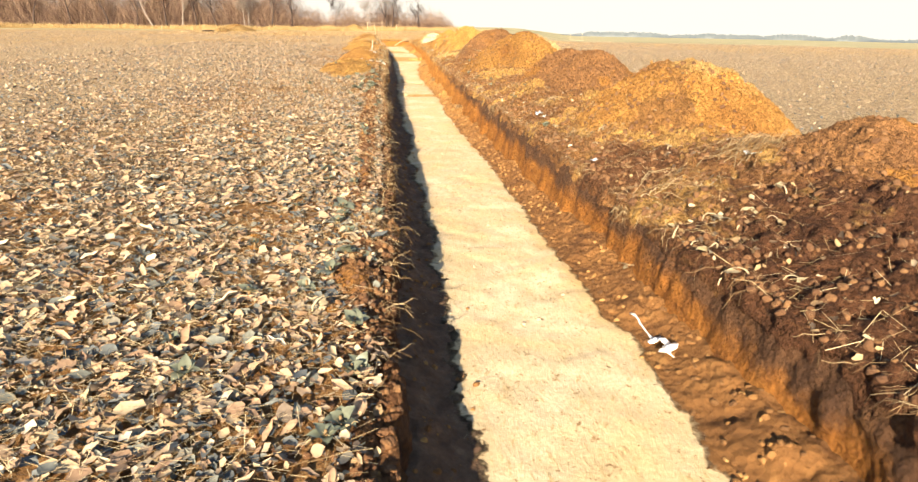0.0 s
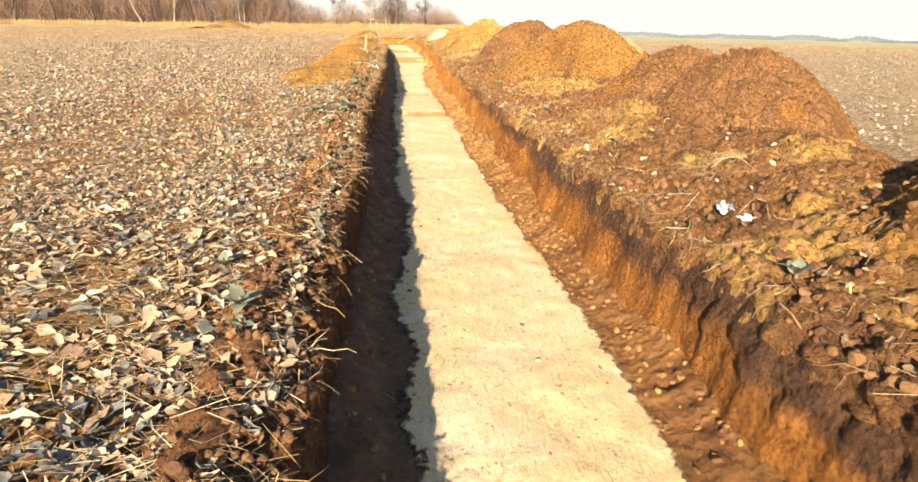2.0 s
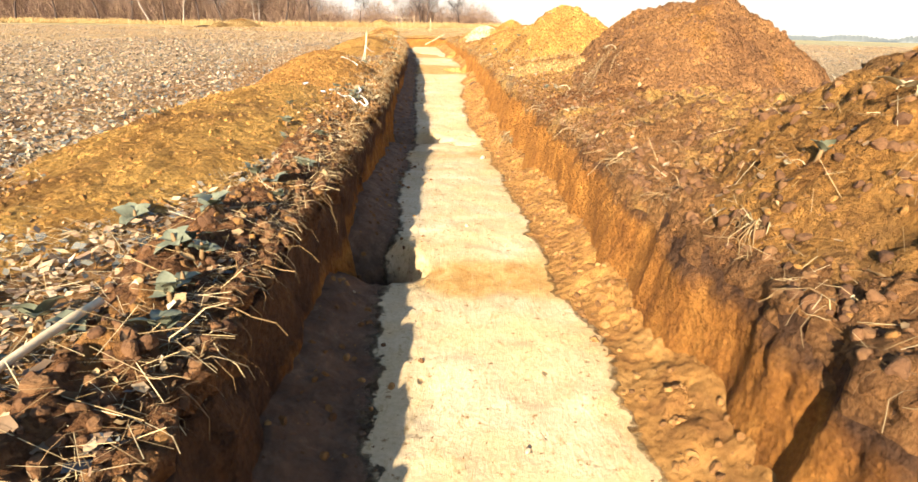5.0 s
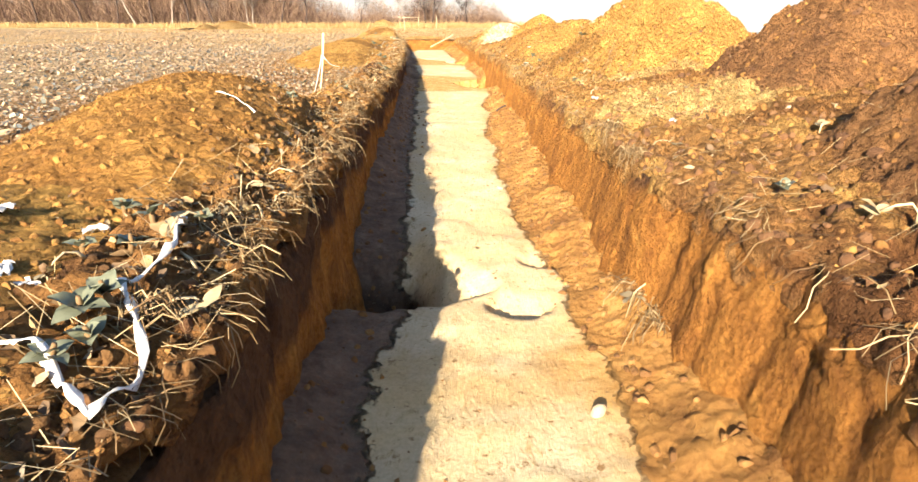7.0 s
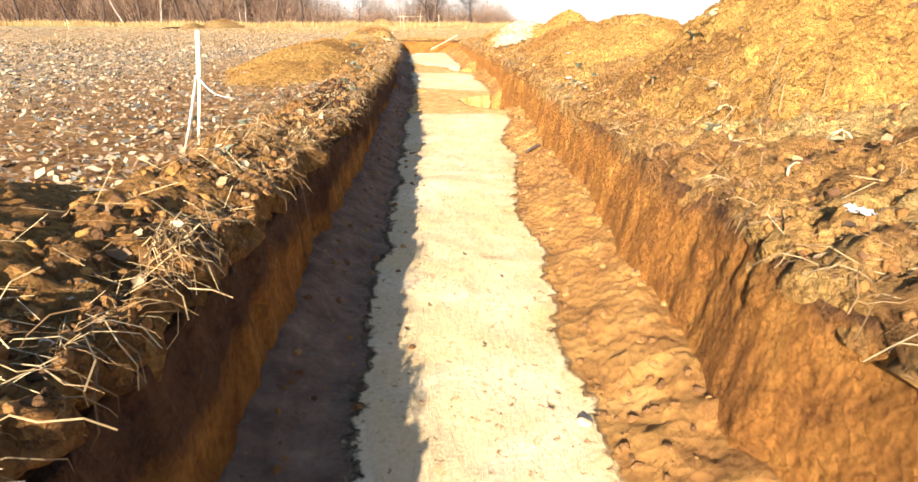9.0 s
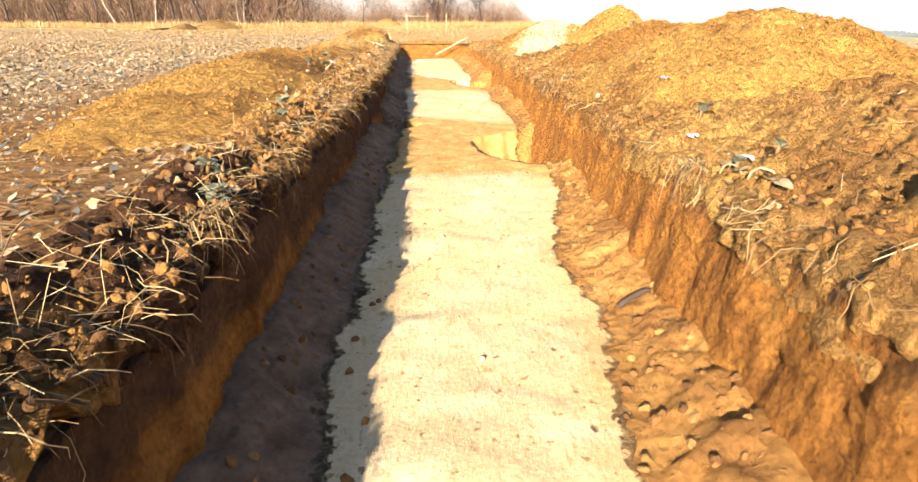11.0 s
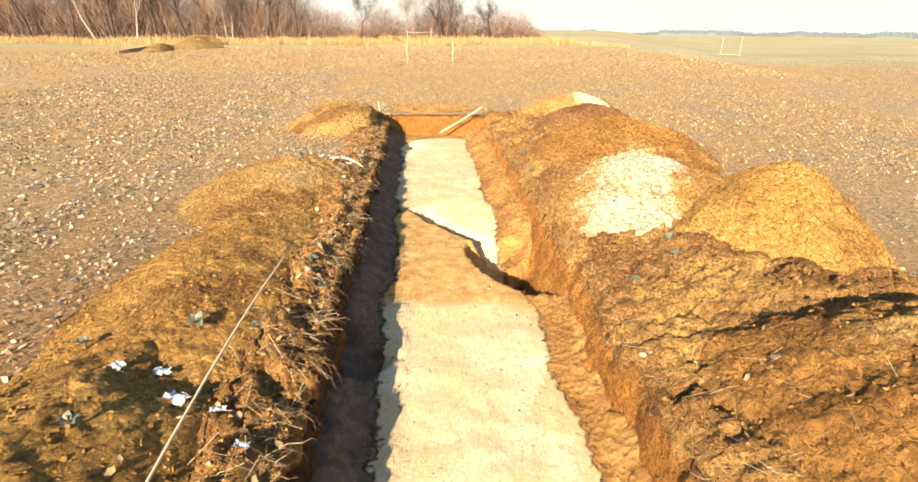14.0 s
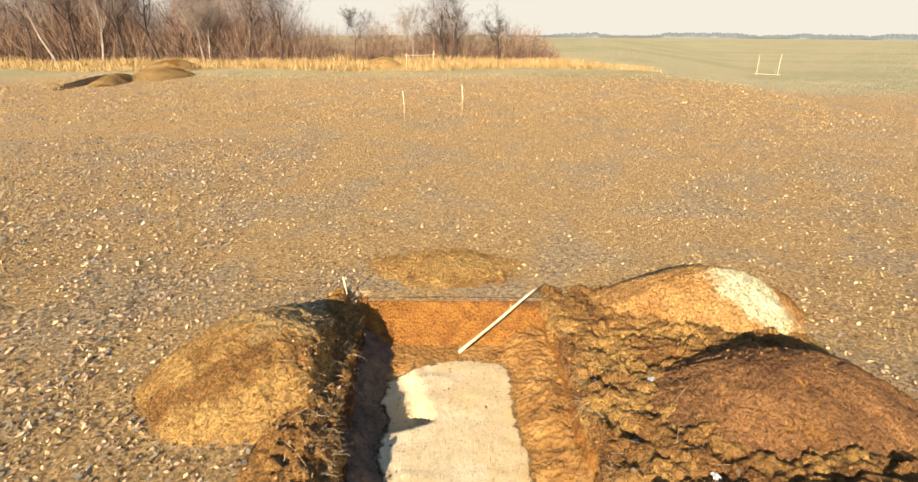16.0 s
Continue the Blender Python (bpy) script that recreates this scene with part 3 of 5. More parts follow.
def build_floor():
    ys = np.arange(Y0 - 0.1, Y1 + 0.5, 0.055)
    u = np.linspace(0, 1, 62)
    L, R = lip_l(ys) - 0.06, lip_r(ys) + 0.05
    X = L[:, None] + (R - L)[:, None] * u[None]
    Yg = np.repeat(ys[:, None], len(u), 1)
    W = plan(CHALK_R, ys)[:, None] + 0.35 * fbm(Yg * 1.1, Yg * 0 + 5, 4, 21) + 0.10 * fbm(Yg * 6, X * 6, 2, 22)
    over = X - W
    Z, hollow = floor_height(X, Yg)
    rise = smooth(-0.05, 0.55, over)
    Z = Z + 0.20 * rise + smooth(-0.05, 0.2, over) * (0.5 * np.clip(lumps(X, Yg, 0.16, 8), -0.02, 1) + 0.3 * facets(X, Yg, 0.15, 6) + 0.04 * fbm(X * 14, Yg * 14, 2, 9))
    foot = X - L[:, None] - np.interp(Yg, [10, 24, 30, 34.5, 35.5, 38, 40, 60], [0.70, 0.74, 0.60, 0.60, 0.80, 0.80, 0.66, 0.62]) + 0.30 * fbm(Yg * 1.4, X * 1.4, 4, 24)
    left = 1 - smooth(-0.34, 0.20, foot)
    heavy = left ** 2 * (1 - 0.8 * smooth(33, 36, Yg) * (1 - smooth(38, 40, Yg)))
    Z = Z + heavy * (0.4 * np.clip(lumps(X, Yg, 0.12, 10), -0.02, 1) + 0.25 * facets(X, Yg, 0.11, 16) + 0.20 * (1 - smooth(0.1, 0.6, X - L[:, None])))
    loam = smooth(-0.25, 0.12, over) * 0.75 + 0.18
    loam = np.maximum(loam, 1.1 * smooth(68.4, 69.2, Yg + 0.35 * (X + 0.1) ** 2))
    tint = 1.1 * smooth(48.6, 49.8, Yg) * (1 - smooth(52.6, 53.8, Yg + 0.5 * X)) + 0.35 * np.exp(-((Yg - 34.6) / 0.6) ** 2) + np.exp(-((Yg - 28.5) / 0.5) ** 2) * np.exp(-((X - 1.1) / 0.6) ** 2)
    tint = tint + 0.95 * smooth(56.6, 57.8, Yg) * (1 - smooth(60.3, 60.9, Yg + 1.25 * X)) + 0.35 * smooth(-0.6, 0.0, over) + 0.25 * fbm(X * 0.5, Yg * 0.35, 3, 27)
    me = grid("trench_floor", X, Yg, Z, M_FLOOR, None, {"loam": loam, "tint": tint, "topsoil": 0.12 + 0.88 * left, "trough_shade": hollow})
    return tagged(new("trench_floor", me), "pale chalky trench floor with brown crumbs along the edge", "trench floor", kind="structure")


def build_wall(name, side):
    ys = np.arange(Y0 - 0.05, Y1 + 0.35, 0.038)
    v = np.linspace(0, 1, 60)
    lip = lip_l(ys) if side < 0 else lip_r(ys)
    Yg = np.repeat(ys[:, None], len(v), 1)
    V = np.repeat(v[None], len(ys), 0)
    base = plan(FLOOR_Z, ys)[:, None] - 1.2
    top = ground_z(lip, ys)[:, None] + 0.005 - (0.14 if side < 0 else 0.0)
    Zg = top + (base - top) * V
    depth = np.clip(-Zg, 0, 2)
    lean = 0.10 if side < 0 else 0.26
    upper = 1 - smooth(0.30, 0.55, depth + 0.35 * fbm(Yg * 1.2, Zg * 1.2, 3, 25 + side))
    bulge = 0.16 * fbm(Yg * 0.9, Zg * 1.3, 4, 31 + side) + 0.05 * fbm(Yg * 6, Zg * 2.2, 4, 33 + side) + 0.05 * facets(Yg, Zg * 0.6, 0.30, 17 + side)
    crumbs = upper * (0.45 * np.clip(lumps(Yg, Zg, 0.17, 21 + side), -0.02, 1) + 0.5 * np.clip(lumps(Yg, Zg, 0.08, 23 + side), -0.02, 1) + 0.14 * facets(Yg, Zg, 0.14, 19 + side))
    bulge = bulge + crumbs
    bulge = np.where(depth < 0.45, np.maximum(bulge, -0.01), bulge)
    X = lip[:, None] - side * (lean * depth + bulge * smooth(0, 0.12, V))
    X[:, 0] += side * 0.35
    Zg[:, 0] -= 0.04
    topsoil_shade = np.interp(Yg, [20, 34], [0.14, -0.14]) + (0.44 + 0.5 * fbm(Yg * 0.7, Zg * 0.7, 3, 29) if side < 0 else 0.0)  # topsoil depth along y; west side lowered further to paint its shade
    me = grid(name, X, Yg, Zg, M_WALL, None, {"topsoil_shade": topsoil_shade}, side > 0)
    return tagged(new(name, me), "trench side cut through dark topsoil and orange loam", "trench wall", kind="structure")


def build_end(name, y, way):
    u, v = np.linspace(-0.03, 1.03, 60), np.linspace(0, 1, 22)
    L, R = float(lip_l(y)), float(lip_r(y))
    U, V = np.meshgrid(u, v, indexing="ij")
    X = L + (R - L) * U
    base = float(plan(FLOOR_Z, y)) - 0.25
    Z = 0.02 + (base - 0.02) * V
    Yg = y + way * (0.12 - 1.05 * V) + 0.12 * fbm(X * 2, Z * 2, 4, 41) + 0.04 * fbm(X * 8, Z * 5, 2, 42)
    me = grid(name, X, Yg, Z, M_WALL, None, {"topsoil_shade": np.full(X.shape, -0.2)}, way < 0)
    return tagged(new(name, me), "orange loam face closing the trench", "trench wall", kind="structure")


build_floor()
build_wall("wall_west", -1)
build_wall("wall_east", 1)
build_end("wall_north", Y1 + 0.12, 1)
build_end("wall_south", Y0, -1)

# ---- banks of thrown-up earth along both lips ----
BANK_Y = [-6, 4, 9, 14, 20, 26, 34, 42, 48, 54, 60, 66, 69.2, 70.4]
BANK_H = [0.30, 0.34, 0.46, 0.48, 0.44, 0.50, 0.42, 0.40, 0.46, 0.52, 0.40, 0.30, 0.16, 0.0]
EDGE_H = [0.0, 0.0, 0.02, 0.03, 0.05, 0.10, 0.14, 0.12, 0.16, 0.18, 0.18, 0.14, 0.10, 0.0]


def bank_height(x, y):
    s = x - lip_r(y)
    prof = np.interp(s, [-0.05, 0.0, 0.5, 1.2, 2.2, 3.2, 4.2], [-0.03, 0.03, 0.28, 0.72, 1.0, 0.7, -0.2])
    return np.interp(y, BANK_Y, BANK_H) * prof * (1 + 0.9 * fbm(x * 0.9, y * 0.9, 3, 51)) + 0.02


def build_bank():
    ys = np.arange(Y0, 70.4, 0.045)
    s = np.concatenate([np.linspace(-0.05, 0.0, 7), np.linspace(0, 4.2, 104)[1:]])
    fall = np.concatenate([np.linspace(0.34, 0.0, 7), np.zeros(103)])
    X = lip_r(ys)[:, None] + s[None]
    Yg = np.repeat(ys[:, None], len(s), 1)
    ends = smooth(0, 0.1, s)[None] * (1 - smooth(3.7, 4.2, s))[None]
    Z = bank_height(X, Yg) + ground_z(X, Yg) + ends * (0.55 * lumps(X, Yg, 0.26, 61) + 0.85 * lumps(X, Yg, 0.11, 62) + 0.35 * facets(X, Yg, 0.21, 64) + 0.30 * facets(X, Yg, 0.09, 65) + 0.09 * fbm(X * 4, Yg * 4, 3, 63) + 0.09 * fbm(X * 12, Yg * 12, 2, 68))
    X = X - (fall > 0)[None] * 0.55 * np.clip(lumps(Yg, fall[None] + 0 * Yg, 0.15, 65), -0.01, 1) - 0.07 * np.clip(fbm(Yg * 3, fall[None] * 4, 3, 66), -1, 1) * (s < 0.01)[None]
    Z = Z - fall[None] * (0.60 + 0.8 * fbm(Yg * 2.1, Yg * 0, 3, 67)) - (fall > 0)[None] * 0.05 * fbm(Yg * 9, Yg * 0, 3, 68)
    X = X + (fall > 0)[None] * 0.3 * facets(Yg, fall[None] + 0 * Yg, 0.16, 69)
    return tagged(new("soil_bank", grid("soil_bank", X, Yg, Z, M_BANK)), "low bank of loose brown and orange earth beside the trench", "soil bank", kind="structure")


def build_edge():
    ys = np.arange(3, 70.2, 0.06)
    s = np.concatenate([np.linspace(-1.15, 0.0, 34), np.linspace(0.0, 0.03, 8)[1:], [-0.10]])
    fall = np.concatenate([np.zeros(34), np.linspace(0, 0.16, 8)[1:], [0.20]])
    X = lip_l(ys)[:, None] + s[None]
    Yg = np.repeat(ys[:, None], len(s), 1)
    wide = np.interp(ys, [3, 10, 20, 30, 44, 70], [0.35, 0.60, 0.75, 1.0, 1.1, 1.1])[:, None] * (1 + 0.9 * fbm(Yg * 0.7, Yg * 0, 3, 71))
    prof = 1 - smooth(0.45 * wide, wide, -s[None])
    Z = ground_z(X, Yg) - 0.05 - rounding(s)[None] + prof * (0.06 + np.interp(ys, BANK_Y, EDGE_H)[:, None] * (1 + fbm(X * 2, Yg * 2, 3, 72))) + prof * (0.6 * lumps(X, Yg, 0.19, 73) + 0.8 * lumps(X, Yg, 0.085, 74) + 0.32 * facets(X, Yg, 0.17, 70) + 0.35 * facets(X, Yg, 0.08, 71) + 0.10 * fbm(X * 12, Yg * 12, 2, 72))
    X = X + (fall > 0)[None] * 0.7 * np.clip(lumps(Yg, fall[None] + 0 * Yg, 0.14, 75), -0.02, 1) + 0.05 * np.clip(fbm(Yg * 3, fall[None] * 4, 3, 76), -1, 1) * (s > -0.02)[None]
    Z = Z - fall[None] * (0.85 + 2.6 * fbm(Yg * 2.3, Yg * 0, 4, 77)) - (fall > 0)[None] * 0.06 * fbm(Yg * 9, Yg * 0, 3, 78)
    X = X + (fall > 0)[None] * 0.35 * facets(Yg, fall[None] + 0 * Yg, 0.16, 79)
    return tagged(new("soil_edge", grid("soil_edge", X, Yg, Z, M_BANK_L)), "crumbled dark earth along the trench lip", "soil bank", kind="structure")


build_bank()
build_edge()


# ---- spoil heaps ----
HEAPS = []


def spoil_heap(x, y, rx, ry, h, material, label, peak=(0, 0), turn=0.0, seed=1, foot=0.0, group="spoil heaps", sharp=1.12, clear=False):
    """A tipped heap of earth: uneven outline, steep rounded top, crumbled surface."""
    rings, seg = (74, 220) if y < 100 else (26, 70)
    r = np.linspace(0, 1, rings)[:, None] ** 0.9
    a = np.linspace(0, 2 * np.pi, seg + 1)[None]
    edge = 1 + 0.42 * fbm(np.cos(a) * 1.6 + seed, np.sin(a) * 1.6, 3, seed)
    px, py = rx * r * np.cos(a) * edge, ry * r * np.sin(a) * edge
    k = (1 - r) ** 1.12
    ct, st = math.cos(radians(turn)), math.sin(radians(turn))
    X = x + ct * px - st * py + peak[0] * k
    Yg = y + st * px + ct * py + peak[1] * k
    if clear:
        X = np.minimum(X, lip_l(Yg) - 0.06)
    elif 2 < x < 7 and y < 70.3:
        X = np.maximum(X, lip_r(Yg) + 0.06)
    body = 0.74 * (1 - r ** 2.1) + 0.26 * (1 - r)
    rough = smooth(1.0, 0.86, r) * (0.3 + 0.7 * (smooth(0.0, 0.5, lip_l(Yg) - X) if clear else 1.0))
    off = smooth(0.0, 0.42, lip_l(Yg) - X) if clear else 1.0
    Z = ground_z(X, Yg) + foot - 0.08 + (h * np.clip(body, 0, None) ** sharp + 0.08) * off - 0.08
    rough = rough * (1.0 if h > 0.95 else 0.6) * (0.6 if clear else 1.0 if y < 47 else 0.62)
    Z = Z + rough * ((0.27 if h > 0.95 else 0.12) * fbm(X * 0.9, Yg * 0.9, 4, seed + 3) * h ** 0.5 + 0.26 * lumps(X, Yg, 0.24, seed + 5) + 0.62 * lumps(X, Yg, 0.10, seed + 6) + 0.22 * facets(X, Yg, 0.28, seed + 7) + 0.20 * fbm(X * 5, Yg * 5, 4, seed + 9) + 0.10 * fbm(X * 19, Yg * 19, 2, seed + 10))
    Z[-1] -= 0.12
    me = grid("earth_mound", X - x, Yg - y, Z, material)
    ob = new("earth_mound", me)
    ob.location = (x, y, 0)
    HEAPS.append((x, y, rx, ry, h))
    return tagged(ob, label, "earth mound", group)


BROWN = soil("brown_spoil", (0.200, 0.102, 0.045), (0.365, 0.190, 0.074), LOAM, 0.5, 1.0, 0.03)
ORANGE = soil("orange_spoil", (0.281, 0.134, 0.039), (0.487, 0.254, 0.064), (0.607, 0.406, 0.143), 0.47, 0.9, 0.035)
YELLOW = soil("yellow_spoil", (0.397, 0.204, 0.050), (0.640, 0.382, 0.104), (0.330, 0.174, 0.052), 0.44, 0.8, 0.035)
FIRST = soil("first_heap_spoil", (0.333, 0.160, 0.043), (0.537, 0.286, 0.075), (0.290, 0.150, 0.050), 0.45, 0.8, 0.03, [((6.13, 13.49, 1.25), 0.8), ((6.85, 13.31, 0.7), 0.9)], (0.54, 0.355, 0.13))
BIG = soil("big_heap_spoil", (0.291, 0.139, 0.038), (0.481, 0.261, 0.069), (0.260, 0.140, 0.048), 0.47, 0.8, 0.035, [((6.32, 26.81, 1.2), 0.8), ((7.04, 27.23, 0.7), 0.8)], (0.66, 0.49, 0.24))
WHITE1 = soil("chalky_heap_spoil", (0.359, 0.184, 0.050), (0.602, 0.356, 0.111), (0.304, 0.160, 0.052), 0.45, 0.8, 0.03, [((3.30, 59.3, 0.7), 1.05, (0.64, 0.46, 0.21)), ((4.16, 60.2, 0.7), 0.8, (0.64, 0.46, 0.21)), ((3.36, 59.0, 0.8), 0.85), ((2.85, 57.8, 0.6), 0.85)], (0.80, 0.70, 0.47))
WHITE2 = soil("last_heap_spoil", (0.436, 0.218, 0.061), (0.665, 0.388, 0.137), LOAM, 0.45, 0.8, 0.03, [((4.64, 69.17, 0.75), 0.72), ((5.08, 68.88, 0.45), 0.6)], (0.850, 0.818, 0.515))
CREAM = soil("cream_spoil", (0.384, 0.204, 0.057), (0.615, 0.395, 0.137), (0.317, 0.171, 0.054), 0.45, 1.0, 0.035, [((-2.9, 68.2, 0.7), 0.95), ((-2.48, 60.15, 0.6), 0.55), ((-2.03, 62.14, 0.3), 0.62, (0.15, 0.085, 0.04))], (0.58, 0.41, 0.18))
DARKTOP = soil("dark_topped_spoil", (0.300, 0.145, 0.038), (0.500, 0.270, 0.072), (0.264, 0.138, 0.045), 0.42, 0.9, 0.03, [((-1.80, 38.0, 0.62), 0.55)], (0.13, 0.068, 0.028))

spoil_heap(6.65, 9.5, 2.3, 1.7, 1.10, BROWN, "dark brown topsoil heap with straw and leaves", seed=3)
spoil_heap(5.75, 13.5, 2.3, 2.4, 1.60, FIRST, "orange spoil heap with a pale sunlit shoulder", seed=5)
spoil_heap(5.85, 19.6, 1.9, 1.9, 1.50, BROWN, "brown spoil heap with a twin top", seed=8)
spoil_heap(5.70, 21.6, 1.8, 1.7, 1.40, BROWN, "brown spoil heap leaning on its neighbour", seed=9)
spoil_heap(5.40, 27.0, 2.8, 3.2, 1.86, BIG, "large yellow spoil heap with a pale side", seed=11)
spoil_heap(5.30, 34.2, 2.5, 2.8, 1.86, BROWN, "broad spoil heap of brown and orange earth", seed=13)
spoil_heap(6.15, 39.4, 2.4, 2.4, 1.72, BROWN, "tall brown spoil heap with straw in its side", seed=45)
spoil_heap(4.80, 43.2, 2.3, 3.0, 1.82, YELLOW, "tall yellow spoil heap", seed=15)
spoil_heap(4.60, 49.6, 2.5, 3.4, 1.26, YELLOW, "broad cracked yellow spoil heap", seed=17)
spoil_heap(4.57, 53.4, 2.3, 2.5, 1.14, ORANGE, "broad orange spoil heap", seed=19)
spoil_heap(4.72, 57.2, 1.7, 1.7, 1.48, YELLOW, "pointed yellow spoil heap", seed=21, sharp=1.3)
spoil_heap(3.45, 59.3, 1.75, 2.3, 1.10, WHITE1, "spoil heap with a chalk-white face", seed=23)
spoil_heap(4.06, 63.2, 2.3, 2.3, 1.10, ORANGE, "orange and yellow spoil heap with dark crumbs", seed=25)
spoil_heap(4.08, 66.6, 2.2, 1.6, 0.94, BROWN, "dark brown spoil heap beside the trench end", seed=27)
spoil_heap(4.03, 69.5, 2.1, 1.3, 0.90, WHITE2, "low spoil heap capped with white chalk", (0.3, 0), seed=29)

LEFT = "spoil heaps west of the trench"
spoil_heap(-2.0, 31.8, 1.7, 6.2, 0.44, YELLOW, "long heap of yellow crumbly spoil on the field edge", (0.1, 0.6), seed=31, group=LEFT, clear=True)
spoil_heap(-1.78, 37.0, 1.55, 3.3, 0.76, DARKTOP, "orange spoil heap with a dark clod top", seed=33, group=LEFT, clear=True)
spoil_heap(-2.50, 50.7, 1.6, 4.8, 0.68, YELLOW, "long heap of coarse yellow spoil", (0.1, 1.6), seed=35, group=LEFT, clear=True)
spoil_heap(-2.49, 56.2, 1.6, 4.2, 0.46, YELLOW, "low heap of orange spoil on the field edge", (0, -0.4), seed=37, group=LEFT, clear=True)
spoil_heap(-3.03, 60.8, 1.9, 2.9, 0.58, CREAM, "cream and yellow spoil heap", (0.5, 0), seed=39, group=LEFT, clear=True)
spoil_heap(-3.05, 67.7, 1.75, 1.95, 0.90, CREAM, "pale yellow spoil heap at the trench end", (0.15, 0), seed=41, group=LEFT, clear=True)
spoil_heap(-0.09, 7.27, 0.26, 0.42, 0.20, BROWN, "brown lump of earth lying on the trench lip", seed=47, group="earth lumps", sharp=0.8)
spoil_heap(-0.34, 6.62, 0.42, 0.34, 0.08, ORANGE, "thin spill of orange crumbs in the leaf litter", seed=49, group="earth lumps")
spoil_heap(-1.10, 8.25, 0.50, 0.80, 0.07, ORANGE, "thin spill of orange crumbs in the leaf litter", seed=51, group="earth lumps")
spoil_heap(-0.45, 71.5, 2.0, 1.4, 0.24, CREAM, "thin apron of orange earth beyond the trench end", seed=43, group="spoil apron")


# ---- resting places for loose things ----
from mathutils.bvhtree import BVHTree


def tree_of(names):
    V, P, k = [], [], 0
    for o in scene.objects:
        if o.type == "MESH" and o.name.split(".")[0] in names:
            n = len(o.data.vertices)
            co = np.empty(n * 3)
            o.data.vertices.foreach_get("co", co)
            V.append(co.reshape(-1, 3) + np.array(o.location))
            ix = np.empty(len(o.data.loops), int)
            o.data.loops.foreach_get("vertex_index", ix)
            P.append(ix.reshape(-1, 4) + k)
            k += n
    return BVHTree.FromPolygons(np.concatenate(V).tolist(), np.concatenate(P).tolist())


LAND = tree_of({"ground", "trench_floor", "soil_bank", "soil_edge", "earth_mound"})


def drop(x, y):
    """Height of the surface under a place."""
    hit = LAND.ray_cast(Vector((x, y, 9)), Vector((0, 0, -1)))
    return hit[0].z if hit[0] else 0.0


def dropped(xy, lift=0.0):
    z = np.array([drop(float(a), float(b)) for a, b in xy])
    return np.column_stack([xy, z + lift])


# ---- loose litter of the field ----
KITE_V = [(0.06, -0.5, 0.02), (0.27, 0.16, 0.06), (-0.05, 0.5, 0.03), (-0.30, -0.12, 0.05)]
KITE_F = [(0, 1, 2), (0, 2, 3)]
LEAF_V = [((0.09, 0.30, 0.33, 0.10)[i] * w + 0.06 * math.sin(3 * i + w), -0.55 + 0.36 * i + 0.05 * w * (-1) ** i, 0.03 + 0.10 * w * w + 0.05 * math.sin(2.3 * i + 2 * w)) for i in range(4) for w in (-1, 0.05, 1)]
WIDE_V = [((0.12, 0.46, 0.50, 0.22)[i] * w * (1 + 0.18 * math.sin(5 * i + 3 * w)), -0.50 + 0.34 * i + 0.10 * w * w - 0.08 * (i == 3) * abs(w), 0.02 + 0.16 * w * w * (1 - 0.5 * (i % 2)) + 0.09 * math.sin(1.9 * i + 1.4 * w)) for i in range(4) for w in (-1, -0.05, 1)]
FOLD_V = [((0.07, 0.20, 0.17, 0.03)[i] * w, -0.6 + 0.40 * i, 0.26 * abs(w) * (0.4 + 0.2 * i) + 0.12 * math.sin(2.0 * i)) for i in range(4) for w in (-1, 0.1, 1)]
LEAF_F = [(3 * i + k, 3 * i + k + 1, 3 * i + 4 + k, 3 * i + 3 + k) for i in range(3) for k in range(2)]
STRAW_V = [(-0.011, -0.5, 0), (0.011, -0.5, 0), (0.008, 0.5, 0.04), (-0.008, 0.5, 0.04)]
STRAW_F = [(0, 1, 2, 3)]


def field_points(rng, n, x0, x1, y0, y1, s, bare=0.35, fade=0.0):
    p = np.column_stack([rng.uniform(x0, x1, n), rng.uniform(y0, y1, n)])
    if fade:
        ease = np.minimum((p[:, 0] - x0) / fade, (y1 - p[:, 1]) / 2.5 + 0.15)
        p = p[rng.uniform(0, 1, n) < ease]
        n = len(p)
    dens = 0.5 + 1.4 * fbm(p[:, 0] * 0.8, p[:, 1] * 0.5, 4, s) + 0.25 * np.sin((p[:, 0] * 0.97 + p[:, 1] * 0.24) * 5.5)
    p = p[rng.uniform(0, 1, n) < np.clip(dens + 0.35, bare * 0.5, 1) * np.where(p[:, 1] < 13, 1 - 0.6 * smooth(0.74, 0.82, vnoise(p[:, 0] * 0.9 + 4, p[:, 1] * 0.55, 33)), 1)]
    inside = (p[:, 1] > Y0) & (p[:, 1] < 71.0) & (p[:, 0] > lip_l(p[:, 1]) - 0.10) & (p[:, 0] < lip_r(p[:, 1]) + 4.1)
    return p[~inside]


